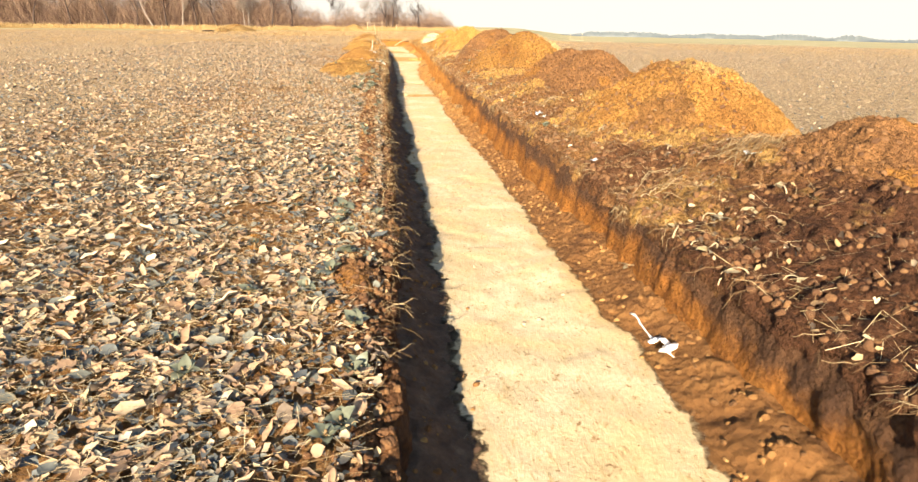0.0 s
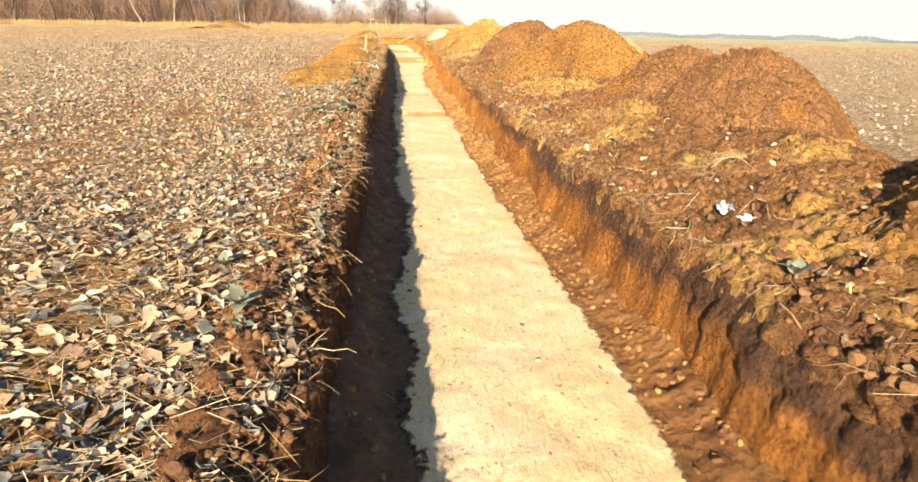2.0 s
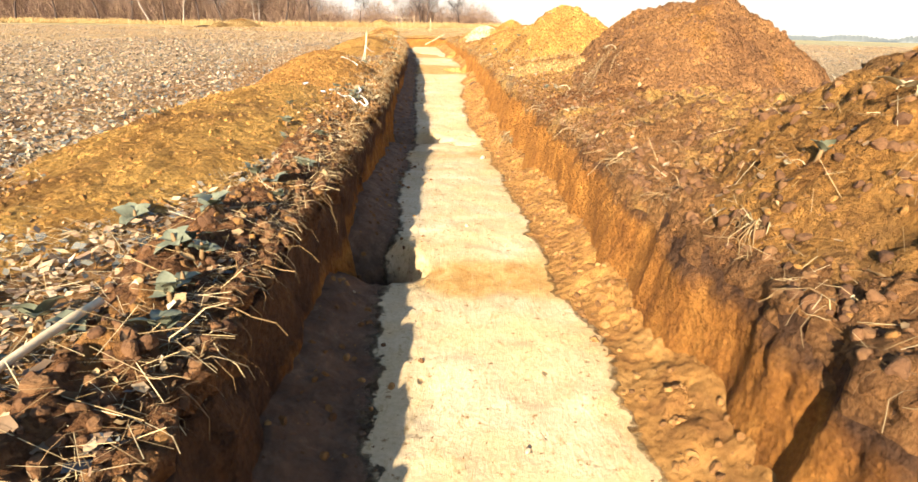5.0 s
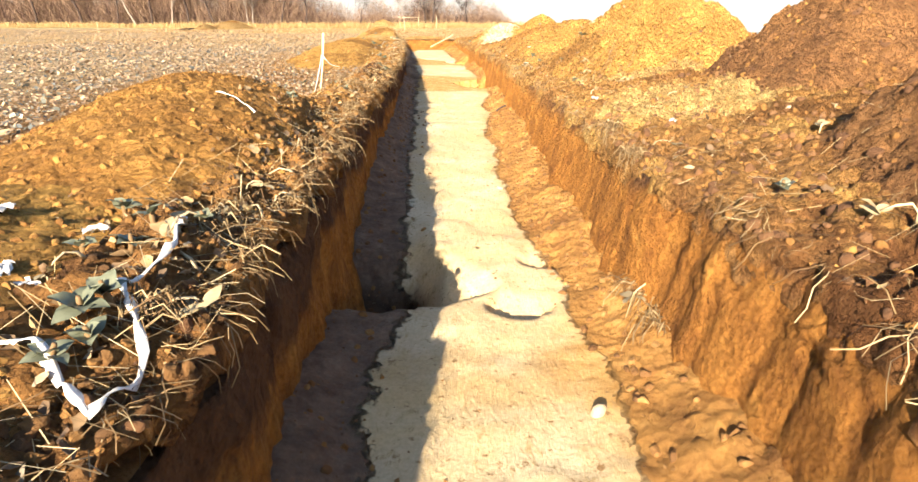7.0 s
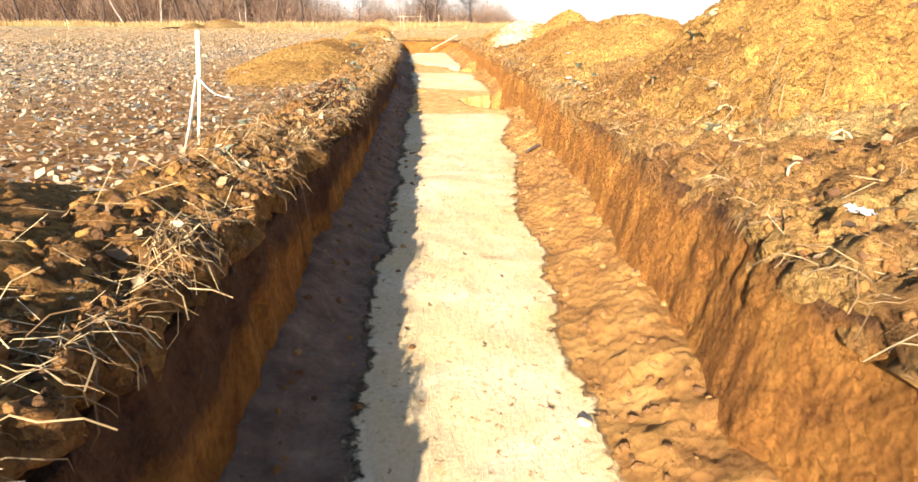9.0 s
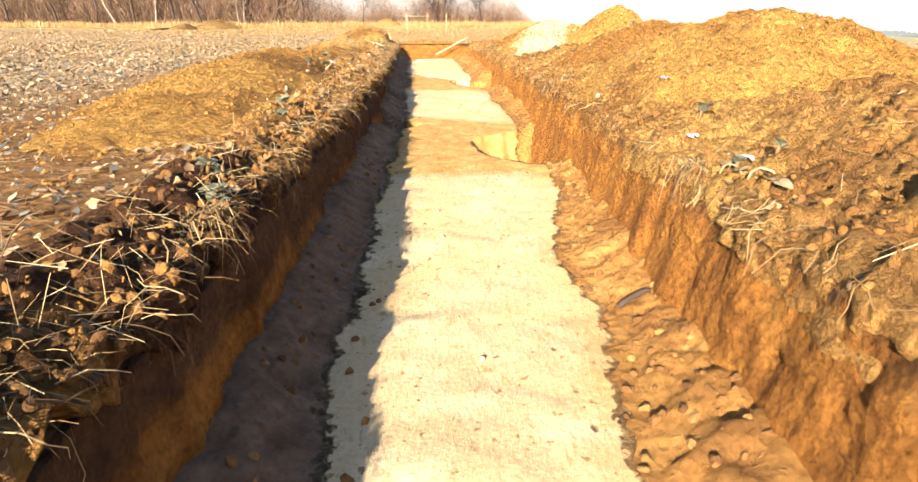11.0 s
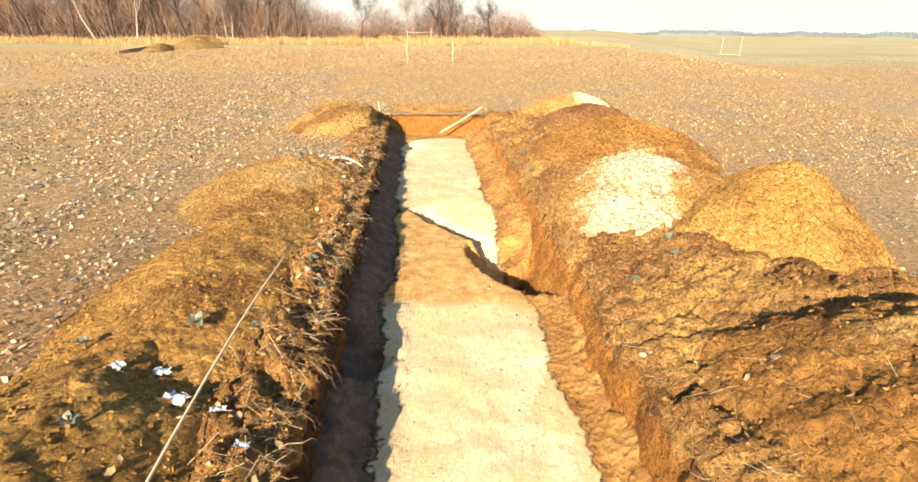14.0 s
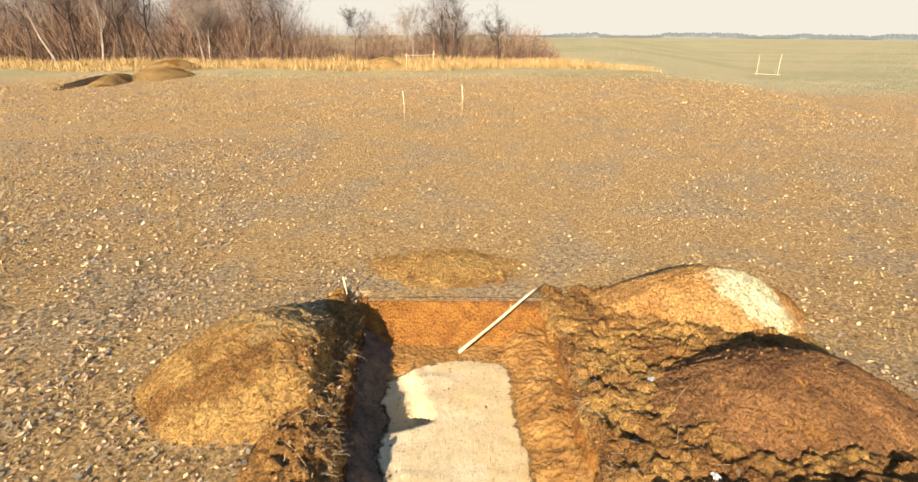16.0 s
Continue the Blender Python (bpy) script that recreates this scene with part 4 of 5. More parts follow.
def leaf_litter(name, rng, pts, lo, hi, material, label, tilt=24, lift=0.03, fine=False):
    z = ground_z(pts[:, 0], pts[:, 1]) + lift * rng.uniform(0.3, 1.6, len(pts))
    size = rng.uniform(lo, hi, len(pts)) * (0.6 + 0.8 * rng.uniform(0, 1, len(pts)) ** 2)
    where, kind = np.column_stack([pts, z]), rng.randint(0, 3, len(pts))
    for k, shape in enumerate((LEAF_V, WIDE_V, FOLD_V) if fine else (KITE_V,)):
        pick = kind == k if fine else kind >= 0
        scatter(name, shape, LEAF_F if fine else KITE_F, where[pick], turns(rng, int(pick.sum()), tilt), size[pick] * (1.0, 0.9, 1.25)[k], material, label, "leaf litter", True)


rng = np.random.RandomState(11)
GREY, BEYOND = "withered grey and cream rape leaves on the field", "withered grey and cream rape leaves beyond the spoil"
leaf_litter("field_leaves", rng, field_points(rng, 60000, -9.0, 0.6, 2.5, 18, 81, fade=6.0), 0.025, 0.10, M_LEAF, GREY, 19, 0.025, True)
leaf_litter("field_leaves", rng, field_points(rng, 13000, -6.5, 0.6, 3, 14, 80, fade=3.0), 0.05, 0.12, M_LEAF, GREY, 17, 0.04, True)
leaf_litter("field_leaves", rng, field_points(rng, 66000, -9.0, 0.6, 16, 31, 81, fade=6.0), 0.025, 0.10, M_LEAF, GREY, 26, 0.04)
leaf_litter("field_leaves", rng, field_points(rng, 40000, -10.0, 0.6, 29, 41, 81, fade=6.0), 0.03, 0.11, M_LEAF, GREY, 24, 0.035)
leaf_litter("field_leaves", rng, field_points(rng, 40000, -6.5, 0.6, 40, 71, 81), 0.03, 0.09, M_LEAF, GREY, 23)
leaf_litter("field_leaves", rng, field_points(rng, 110000, -19, -5.5, 4, 86, 82), 0.045, 0.13, M_LEAF, GREY, 23)
leaf_litter("field_leaves", rng, field_points(rng, 70000, -55, -19, 12, 108, 83), 0.06, 0.13, M_LEAF, GREY, 23)
leaf_litter("field_leaves", rng, field_points(rng, 110000, 6.0, 30, 3, 95, 84), 0.035, 0.10, M_LEAF, BEYOND, 23)
leaf_litter("field_leaves", rng, field_points(rng, 40000, 30, 85, 10, 130, 85), 0.08, 0.16, M_LEAF, BEYOND, 23)
leaf_litter("dry_litter", rng, field_points(rng, 150000, -19, 18, 62, 99, 86), 0.03, 0.09, M_GOLD_LEAF, "golden dry crop litter on the field", 22, 0.03)
leaf_litter("dry_litter", rng, field_points(rng, 50000, -36, 28, 90, 119, 87), 0.06, 0.15, M_GOLD_LEAF, "golden dry crop litter on the field", 28, 0.03)


def straw(name, rng, where, lo, hi, label, material=None, tilt=14):
    n = len(where)
    s = rng.uniform(lo, hi, n)
    size = np.column_stack([0.3 * s + 0.08, s, s])
    yaw = np.where(rng.uniform(0, 1, n) < 0.6, rng.normal(1.45, 0.45, n), rng.uniform(0, 6.28, n))
    return scatter(name, STRAW_V, STRAW_F, where, turns(rng, n, tilt, yaw), size, material or M_STRAW, label, "straw")


p = np.concatenate([field_points(rng, 36000, -5.5, 0.6, 2.5, 18, 90), field_points(rng, 22000, -4.5, 0.4, 18, 34, 89), field_points(rng, 60000, -7.5, 0.6, 2, 71, 91), field_points(rng, 24000, -22, -6.5, 4, 90, 92), field_points(rng, 16000, 6.5, 24, 4, 90, 93), field_points(rng, 36000, -14, 13, 69.5, 100, 94)])
straw("field_straw", rng, np.column_stack([p, ground_z(p[:, 0], p[:, 1]) + rng.uniform(0.02, 0.085, len(p))]), 0.05, 0.24, "dry straw lying among the leaves")

# litter thrown up on the banks
n = 5200
y = 2 + 66 * rng.uniform(0, 1, n) ** 1.5
x = lip_r(y) + np.abs(rng.normal(0.25, 0.8, n))
straw("bank_straw", rng, dropped(np.column_stack([x, y]), 0.02), 0.08, 0.32, "straw and stalks caught in the loose bank", tilt=24)
n = 5200
y = rng.uniform(8, 69, n)
x = lip_l(y) - np.abs(rng.normal(0.1, 0.3, n))
straw("edge_straw", rng, dropped(np.column_stack([x, y]), 0.03), 0.10, 0.34, "straw and stalks along the trench lip", tilt=26)


n = 2600
y = rng.uniform(2, 67, n)
x = lip_r(y) + np.abs(rng.normal(0.3, 0.9, n))
k = rng.uniform(0, 1, n) < np.interp(y, [2, 20, 34, 62], [1.0, 0.8, 0.22, 0.08])
scatter("bank_leaves", LEAF_V, LEAF_F, dropped(np.column_stack([x, y])[k], 0.015), turns(rng, int(k.sum()), 34), rng.uniform(0.03, 0.09, int(k.sum())), M_BANK_LEAF, "withered leaves turned up on the loose bank", "leaf litter", True)
n = 1500
y = rng.uniform(4, 69, n)
x = lip_l(y) - np.abs(rng.normal(0.05, 0.35, n)) - 0.02
scatter("edge_leaves", LEAF_V, LEAF_F, dropped(np.column_stack([x, y]), 0.015), turns(rng, n, 36), rng.uniform(0.03, 0.09, n), M_BANK_LEAF, "withered leaves along the torn trench lip", "leaf litter", True)


# ---- clods ----
def clod_template(k, fine=True):
    """One lump of earth: a dented, uneven ball."""
    r = np.random.RandomState(k)
    bm = bmesh.new()
    if fine:
        bmesh.ops.create_icosphere(bm, subdivisions=2, radius=1.0)
    else:
        bmesh.ops.create_cone(bm, segments=4, radius1=1.0, radius2=0.4, depth=1.3)
        bmesh.ops.triangulate(bm, faces=bm.faces[:])
    way = r.normal(0, 1, (7, 3))
    way /= np.linalg.norm(way, axis=1)[:, None]
    cut = r.uniform(0.45, 0.95, 7)
    V = []
    for v in bm.verts:
        d = np.array(v.co)
        for w, c in zip(way, cut):
            over = d @ w - c
            d = d - w * max(over, 0) * 0.85
        V.append(tuple(d * r.uniform(0.86, 1.08) * np.array((1.05, 0.85, 0.72))))
    Fc = [[v.index for v in f.verts] for f in bm.faces]
    bm.free()
    return V, Fc


def clods(name, rng, where, lo, hi, label, material, power=3.0):
    n = len(where)
    size = lo + (hi - lo) * rng.uniform(0, 1, n) ** power
    big = (size > 0.024) & (where[:, 1] < 50)
    for pick, fine in ((big, True), (~big, False)):
        if pick.any():
            V, Fc = clod_template(rng.randint(99), fine)
            scatter(name, V, Fc, where[pick], turns(rng, int(pick.sum()), 60), size[pick], material, label, "clods")


def on_heaps(rng, heaps, count):
    out = []
    for hx, hy, rx, ry, h in heaps:
        k = int(count * rx * ry / 4)
        r, a = np.sqrt(rng.uniform(0, 1, k)) * 1.12, rng.uniform(0, 2 * np.pi, k)
        out.append(np.column_stack([hx + rx * r * np.cos(a), hy + ry * r * np.sin(a)]))
    q = np.concatenate(out)
    return q[(q[:, 0] < lip_l(q[:, 1]) - 0.03) | (q[:, 0] > lip_r(q[:, 1]) + 0.03) | (q[:, 1] > 70.4)]


C_BANK = island_colours("bank_clods", [(0.0, (0.115, 0.058, 0.029)), (0.6, (0.185, 0.095, 0.043)), (1.0, (0.25, 0.135, 0.057))], 0.95)
C_HEAP = island_colours("heap_clods", [(0.0, (0.20, 0.098, 0.030)), (0.5, (0.31, 0.158, 0.044)), (1.0, (0.41, 0.23, 0.068))], 0.95)
C_LOW = island_colours("low_heap_crumbs", [(0.0, (0.24, 0.115, 0.032)), (0.5, (0.34, 0.175, 0.046)), (1.0, (0.43, 0.24, 0.064))], 0.95)
C_EDGE = island_colours("edge_crumbs", [(0.0, (0.10, 0.053, 0.023)), (0.5, (0.20, 0.105, 0.036)), (1.0, (0.34, 0.18, 0.055))], 0.95)
C_FLOOR = island_colours("floor_crumbs", [(0.0, (0.14, 0.072, 0.03)), (0.6, (0.29, 0.15, 0.05)), (1.0, (0.44, 0.26, 0.095))], 0.95)

n = 30000
y = rng.uniform(2, 69, n)
x = lip_r(y) + rng.uniform(0.0, 1, n) ** 1.6 * 3.4
P = dropped(np.column_stack([x, y]), 0.0)
dark = y + rng.normal(0, 4, n) < 36
clods("bank_clods", rng, P[dark], 0.008, 0.060, "dark brown clods strewn on the bank", C_BANK, 4.0)
clods("bank_clods", rng, P[~dark], 0.008, 0.042, "orange-brown clods strewn on the bank", C_HEAP, 3.4)
n = 20000
y = rng.uniform(3, 69.6, n)
x = lip_l(y) - np.abs(rng.normal(0, 0.30, n)) + 0.04
P = dropped(np.column_stack([x, y]), 0.0)
dark = y + rng.normal(0, 3, n) < 29
clods("edge_clods", rng, P[dark], 0.010, 0.048, "dark crumbled clods along the trench lip", C_BANK, 2.6)
far = y + rng.normal(0, 3, n) > 45
clods("edge_clods", rng, P[~dark & ~far], 0.008, 0.045, "orange-brown crumbs along the trench lip", C_EDGE, 2.6)
clods("edge_clods", rng, P[far], 0.008, 0.04, "golden crumbs along the trench lip", C_HEAP, 2.6)
brown, yellow = [HEAPS[k] for k in (0, 2, 3, 5, 6, 13)], [HEAPS[k] for k in (1, 4, 7, 8, 9, 10, 11, 12, 14)]
clods("heap_clods", rng, dropped(on_heaps(rng, brown, 600), 0.0), 0.008, 0.045, "dark clods on the brown spoil heaps", C_BANK, 4.0)
clods("heap_clods", rng, dropped(on_heaps(rng, yellow, 600), 0.0), 0.008, 0.04, "yellow and orange clods on the spoil heaps", C_HEAP, 4.0)
clods("heap_clods", rng, dropped(on_heaps(rng, HEAPS[15:21], 2000), -0.008), 0.008, 0.042, "yellow crumbs on the low spoil heaps", C_LOW, 3.4)
clods("apron_clods", rng, dropped(on_heaps(rng, HEAPS[-1:], 900), 0.0), 0.008, 0.04, "orange crumbs beyond the trench end", C_HEAP, 2.6)
n = 6500
y = rng.uniform(2, 68.6, n)
W = plan(CHALK_R, y)
x = W + (lip_r(y) - 0.16 - W) * rng.uniform(-0.15, 1.0, n)
clods("rubble", rng, dropped(np.column_stack([x, y]), -0.003), 0.006, 0.045, "brown rubble at the foot of the trench side", C_FLOOR, 3.2)
n = 2600
y = rng.uniform(2, 68.6, n)
x = lip_l(y) + 0.12 + np.abs(rng.normal(0, 0.28, n))
clods("rubble", rng, dropped(np.column_stack([x, y]), -0.003), 0.008, 0.045, "crumbs fallen along the shaded trench side", C_FLOOR, 2.6)
n = 3600
y = rng.uniform(2, 68.6, n)
x = lip_l(y) + 0.2 + (plan(CHALK_R, y) - lip_l(y) - 0.2) * rng.uniform(0, 1, n)
clods("floor_crumbs", rng, dropped(np.column_stack([x, y]), -0.004), 0.004, 0.024, "crumbs scattered on the chalky floor", C_FLOOR, 3.5)

n = 700
y = rng.uniform(4, 66, n)
x = lip_l(y) + 0.3 + (plan(CHALK_R, y) - lip_l(y) - 0.3) * rng.uniform(0, 1, n)
straw("floor_straw", rng, dropped(np.column_stack([x, y]), 0.008), 0.04, 0.13, "short bits of straw fallen on the trench floor", tilt=8)

# ---- roots and dead stalks hanging over the lips ----
ROOT_P = np.array([(0, 0, 0), (0.32, 0.03, 0.10), (0.62, -0.02, 0.03), (0.84, 0.05, -0.20), (0.93, 0.0, -0.48)])
ROOT_V = [tuple(p + np.array((0, w, 0))) for p in ROOT_P for w in (-0.009, 0.009)]
ROOT_F = [(2 * i, 2 * i + 1, 2 * i + 3, 2 * i + 2) for i in range(4)]


def lip_roots(name, rng, side, y0, y1, clusters, label):
    c = rng.uniform(y0, y1, clusters)
    k = rng.randint(3, 15, clusters)
    y = np.repeat(c, k) + rng.normal(0, 0.06, k.sum())
    x = (lip_l(y) if side < 0 else lip_r(y)) - side * rng.normal(-0.06, 0.07, len(y))
    yaw = (0.0 if side < 0 else np.pi) + rng.normal(0, 0.75, len(y))
    s = rng.uniform(0.07, 0.30, len(y)) * np.repeat(rng.uniform(0.5, 1.2, clusters), k)
    where = dropped(np.column_stack([np.where(side < 0, np.minimum(x, lip_l(y) - 0.02), np.maximum(x, lip_r(y) + 0.02)), y]), 0.0)
    return scatter(name, ROOT_V, ROOT_F, where, turns(rng, len(y), 34, yaw), s, M_ROOT, label, "roots")


lip_roots("hanging_roots", rng, -1, 6, 69, 640, "pale dead roots and stalks hanging over the lip")
lip_roots("hanging_roots", rng, 1, 3, 68, 360, "pale dead roots and stalks hanging over the lip")


def root_clump(x, y, size, count, yaw, seed, label):
    """One tangled clump of dead crop roots."""
    r = np.random.RandomState(seed)
    V, Fc = [], []
    for k in range(count):
        a, reach, fall = yaw + r.normal(0, 1.1), size * r.uniform(0.15, 0.7), size * r.uniform(-0.1, 0.75)
        d = Vector((math.cos(a), math.sin(a), 0))
        o = Vector((r.normal(0, 0.05), r.normal(0, 0.07), r.uniform(0, 0.05)))
        pts = [o, o + d * reach * 0.35 + Vector((0, 0, 0.05)), o + d * reach * 0.6 + Vector((r.normal(0, 0.02), 0, -fall * 0.35)), o + d * reach * 0.7 + Vector((0, r.normal(0, 0.03), -fall))]
        w = r.uniform(0.002, 0.006)
        v, f = tube(pts, [w, w * 0.9, w * 0.7, w * 0.3], 4)
        Fc += [tuple(i + len(V) for i in q) for q in f]
        V += [tuple(p) for p in v]
    ob = new("root_clump", mesh_of("root_clump", V, Fc, M_ROOT))
    ob.location = (x, y, drop(x, y) - 0.01)
    return tagged(ob, label, "root clump", "root clumps on the lip", "stuff")


for k, (x, y, size, count, yaw) in enumerate([(2.22, 35.44, 0.60, 60, 3.14), (2.74, 26.91, 0.42, 44, 3.0), (3.18, 24.32, 0.45, 34, 3.3), (2.42, 45.72, 0.46, 46, 3.0),
                                              (2.85, 22.11, 0.40, 40, 3.2), (2.83, 18.11, 0.38, 40, 3.1), (2.31, 51.81, 0.34, 34, 3.1), (3.13, 9.21, 0.34, 34, 3.4),
                                              (-0.41, 37.24, 0.40, 40, 0.1), (-0.18, 24.63, 0.34, 34, 0.0), (-0.62, 44.62, 0.46, 60, -0.2), (-0.50, 33.25, 0.44, 50, 0.2), (-0.60, 38.9, 0.40, 50, 0.1), (-0.62, 41.6, 0.36, 44, 0.0), (-0.42, 30.6, 0.40, 50, 0.1), (2.42, 23.6, 0.40, 40, 3.1), (-0.08, 28.93, 0.36, 36, 0.1), (-0.68, 34.62, 0.40, 30, -0.8), (-0.60, 34.25, 0.44, 30, -0.6), (-0.40, 34.12, 0.40, 24, 0.1),
                                              (-0.46, 35.0, 0.38, 24, 0.2), (-0.54, 36.5, 0.36, 40, 0.0), (2.36, 36.4, 0.36, 60, 3.0), (2.44, 37.4, 0.34, 50, 3.2), (2.20, 35.0, 0.5, 60, 3.1)]):
    root_clump(x, y, size, count, yaw, 100 + k, "tangled pale crop roots hanging from the torn lip")


# ---- living crop plants ----
def leaf_mesh():
    bm = bmesh.new()
    rows = []
    for i in range(6):
        t = i / 5
        w = 0.34 * math.sin(math.pi * min(1, 0.12 + 0.88 * t) ** 0.8) + 0.02
        y, z = t, 0.30 * math.sin(2.2 * t) - 0.12 * t
        rows.append([bm.verts.new((-w, y, z + 0.07)), bm.verts.new((0, y, z)), bm.verts.new((w, y, z + 0.05 + 0.03 * (i % 2)))])
    for a, b in zip(rows, rows[1:]):
        for k in range(2):
            bm.faces.new((a[k], a[k + 1], b[k + 1], b[k]))
    return bm_mesh("leaf", bm, M_GREEN, True)


LEAF = leaf_mesh()
STEM = tube_mesh("stem", [(0, 0, -0.04), (0, 0, 0.05), (0.01, 0, 0.10)], [0.018, 0.014, 0.008], M_ROOT, 6)


def crop_plant(x, y, size, seed, label):
    r = random.Random(seed)
    base = new("crop_plant")
    base.location = (x, y, drop(x, y))
    base.rotation_euler = (r.uniform(-0.25, 0.25), r.uniform(-0.25, 0.25), r.uniform(0, 6.28))
    part("stem", STEM, base)
    for k in range(6):
        ob = part("leaf", LEAF, base)
        ob.matrix_basis = pose(0, 0, 0.05, r.uniform(-18, 38), r.uniform(-15, 15), 60 * k + r.uniform(-20, 20)) @ Matrix.Diagonal((size, size * r.uniform(0.7, 1.1), size, 1))
    return tagged(base, label, "crop plant", "crop plants")


rp = random.Random(5)
for k in range(64):
    y = rp.uniform(5, 66)
    west = rp.random() < 0.72
    x = float(lip_l(y)) - abs(rp.gauss(0.15, 0.55)) - 0.16 if west else float(lip_r(y)) + abs(rp.gauss(0.3, 0.6)) + 0.16
    crop_plant(x, y, rp.uniform(0.07, 0.13), k, "blue-green rape plant surviving on the trench lip" if west else "uprooted blue-green rape plant on the bank")
for k in range(70):
    y = rp.gauss(25.0, 3.2) if k < 46 else rp.gauss(9.0, 3.0)
    crop_plant(float(lip_l(y)) - 0.12 - abs(rp.gauss(0.0, 0.85)), y, rp.uniform(0.08, 0.16), 500 + k, "grey-green rape plant with broad leaves in the litter")
for x, y in ((-2.94, 54.46), (-3.17, 53.57), (-3.82, 55.37), (-3.73, 51.35), (-4.15, 56.32), (-0.64, 33.11), (-0.55, 33.00), (-0.60, 33.22), (-0.82, 33.81), (-1.02, 33.78), (-0.81, 34.04), (-0.62, 34.20), (-0.61, 32.87), (-1.41, 39.02), (-0.75, 45.26), (-0.66, 44.95), (-0.62, 44.80), (-0.85, 45.30), (2.86, 45.57), (2.55, 45.45)):
    crop_plant(x, y, rp.uniform(0.075, 0.11), int(x * 50 + y), "grey-green rape plant rooted beside the loose spoil")


def bent_stem():
    pts = [(0, 0, -0.02), (0.10, 0.02, 0.30), (0.34, 0.0, 0.48), (0.66, 0.05, 0.42), (0.92, 0.0, 0.20), (1.0, 0.04, 0.02)]
    return tube_mesh("stem", pts, [0.045, 0.042, 0.036, 0.030, 0.024, 0.016], M_PALE_STEM, 6)


M_PALE_STEM = plain("withered_stem", (0.36, 0.27, 0.15), (0.66, 0.55, 0.36), 6.0, 0.6)
M_WILT = island_colours("wilted_leaf", [(0.0, (0.20, 0.20, 0.15)), (0.5, (0.46, 0.37, 0.21)), (1.0, (0.68, 0.58, 0.40))], 0.65)
BENT, WILT = bent_stem(), LEAF.copy()
WILT.materials.clear()
WILT.materials.append(M_WILT)


def uprooted_plant(x, y, size, seed):
    """A pulled-up crop plant: bent pale stem with a few wilted leaves at its end."""
    r = random.Random(seed)
    base = new("uprooted_plant")
    base.location = (x, y, drop(x, y) + 0.01)
    base.rotation_euler = (r.uniform(-0.3, 0.3), r.uniform(-0.3, 0.3), r.uniform(0, 6.28))
    base.scale = (size, size, size * r.uniform(0.5, 1.0))
    part("stem", BENT, base)
    for k in range(4):
        ob = part("leaf", WILT, base)
        a = r.uniform(0.25, 0.5)
        ob.matrix_basis = pose(0.8 + r.uniform(-0.15, 0.2), r.uniform(-0.1, 0.1), 0.18, r.uniform(-25, 25), r.uniform(-40, 40), r.uniform(0, 360)) @ Matrix.Diagonal((a, a * 1.3, a, 1))
    return tagged(base, "uprooted withered crop plant with a pale bent stem", "withered plant", "uprooted plants on the banks")


for k, (x, y) in enumerate(((-0.70, 34.60), (-0.84, 34.43), (-0.66, 34.06), (-0.66, 34.27), (-0.43, 34.12), (-0.42, 34.51), (-0.50, 33.75), (-0.46, 35.50), (-0.48, 34.96), (-0.9, 33.6), (-0.62, 36.4), (2.30, 35.4), (2.34, 35.1), (2.50, 36.4))):
    uprooted_plant(x, y, 0.15 + 0.04 * (k % 4), 450 + k)
for k in range(46):
    y = rp.uniform(4, 44)
    x = float(lip_r(y)) + 0.1 + abs(rp.gauss(0, 1.1)) if rp.random() < 0.7 else float(lip_l(y)) - 0.08 - abs(rp.gauss(0, 0.3))
    uprooted_plant(x, y, rp.uniform(0.10, 0.26), 300 + k)


# ---- single loose things ----
def ribbon(name, pts, width, material, label, category, lift=0.012, curl=0.6):
    """A strip of film lying over the ground through the given places."""
    P = []
    for a, b in zip(pts, pts[1:]):
        for t in np.linspace(0, 1, 7)[:-1]:
            P.append((a[0] + (b[0] - a[0]) * t, a[1] + (b[1] - a[1]) * t, a[2] + (b[2] - a[2]) * t))
    P.append(pts[-1])
    bm = bmesh.new()
    rows = []
    for i, p in enumerate(P):
        q0, q1 = P[max(i - 1, 0)], P[min(i + 1, len(P) - 1)]
        d = Vector((q1[0] - q0[0], q1[1] - q0[1], 0)).normalized()
        s = Vector((-d.y, d.x, 0))
        z = drop(p[0], p[1]) + lift + p[2]
        tw = curl * math.sin(i * 0.7)
        w = width * (0.75 + 0.35 * math.sin(i * 1.1 + 1))
        o = Vector((p[0], p[1], z))
        rows.append([bm.verts.new(o + s * w * math.cos(tw) + Vector((0, 0, w * math.sin(tw)))), bm.verts.new(o + Vector((0, 0, width * 0.35))), bm.verts.new(o - s * w * math.cos(tw) - Vector((0, 0, w * math.sin(tw) * 0.6)))])
    for a, b in zip(rows, rows[1:]):
        for k in range(2):
            bm.faces.new((a[k], a[k + 1], b[k + 1], b[k]))
    ob = new(name, bm_mesh(name, bm, material, True))
    m = ob.modifiers.new("thickness", "SOLIDIFY")
    m.thickness = 0.002
    return tagged(ob, label, category)


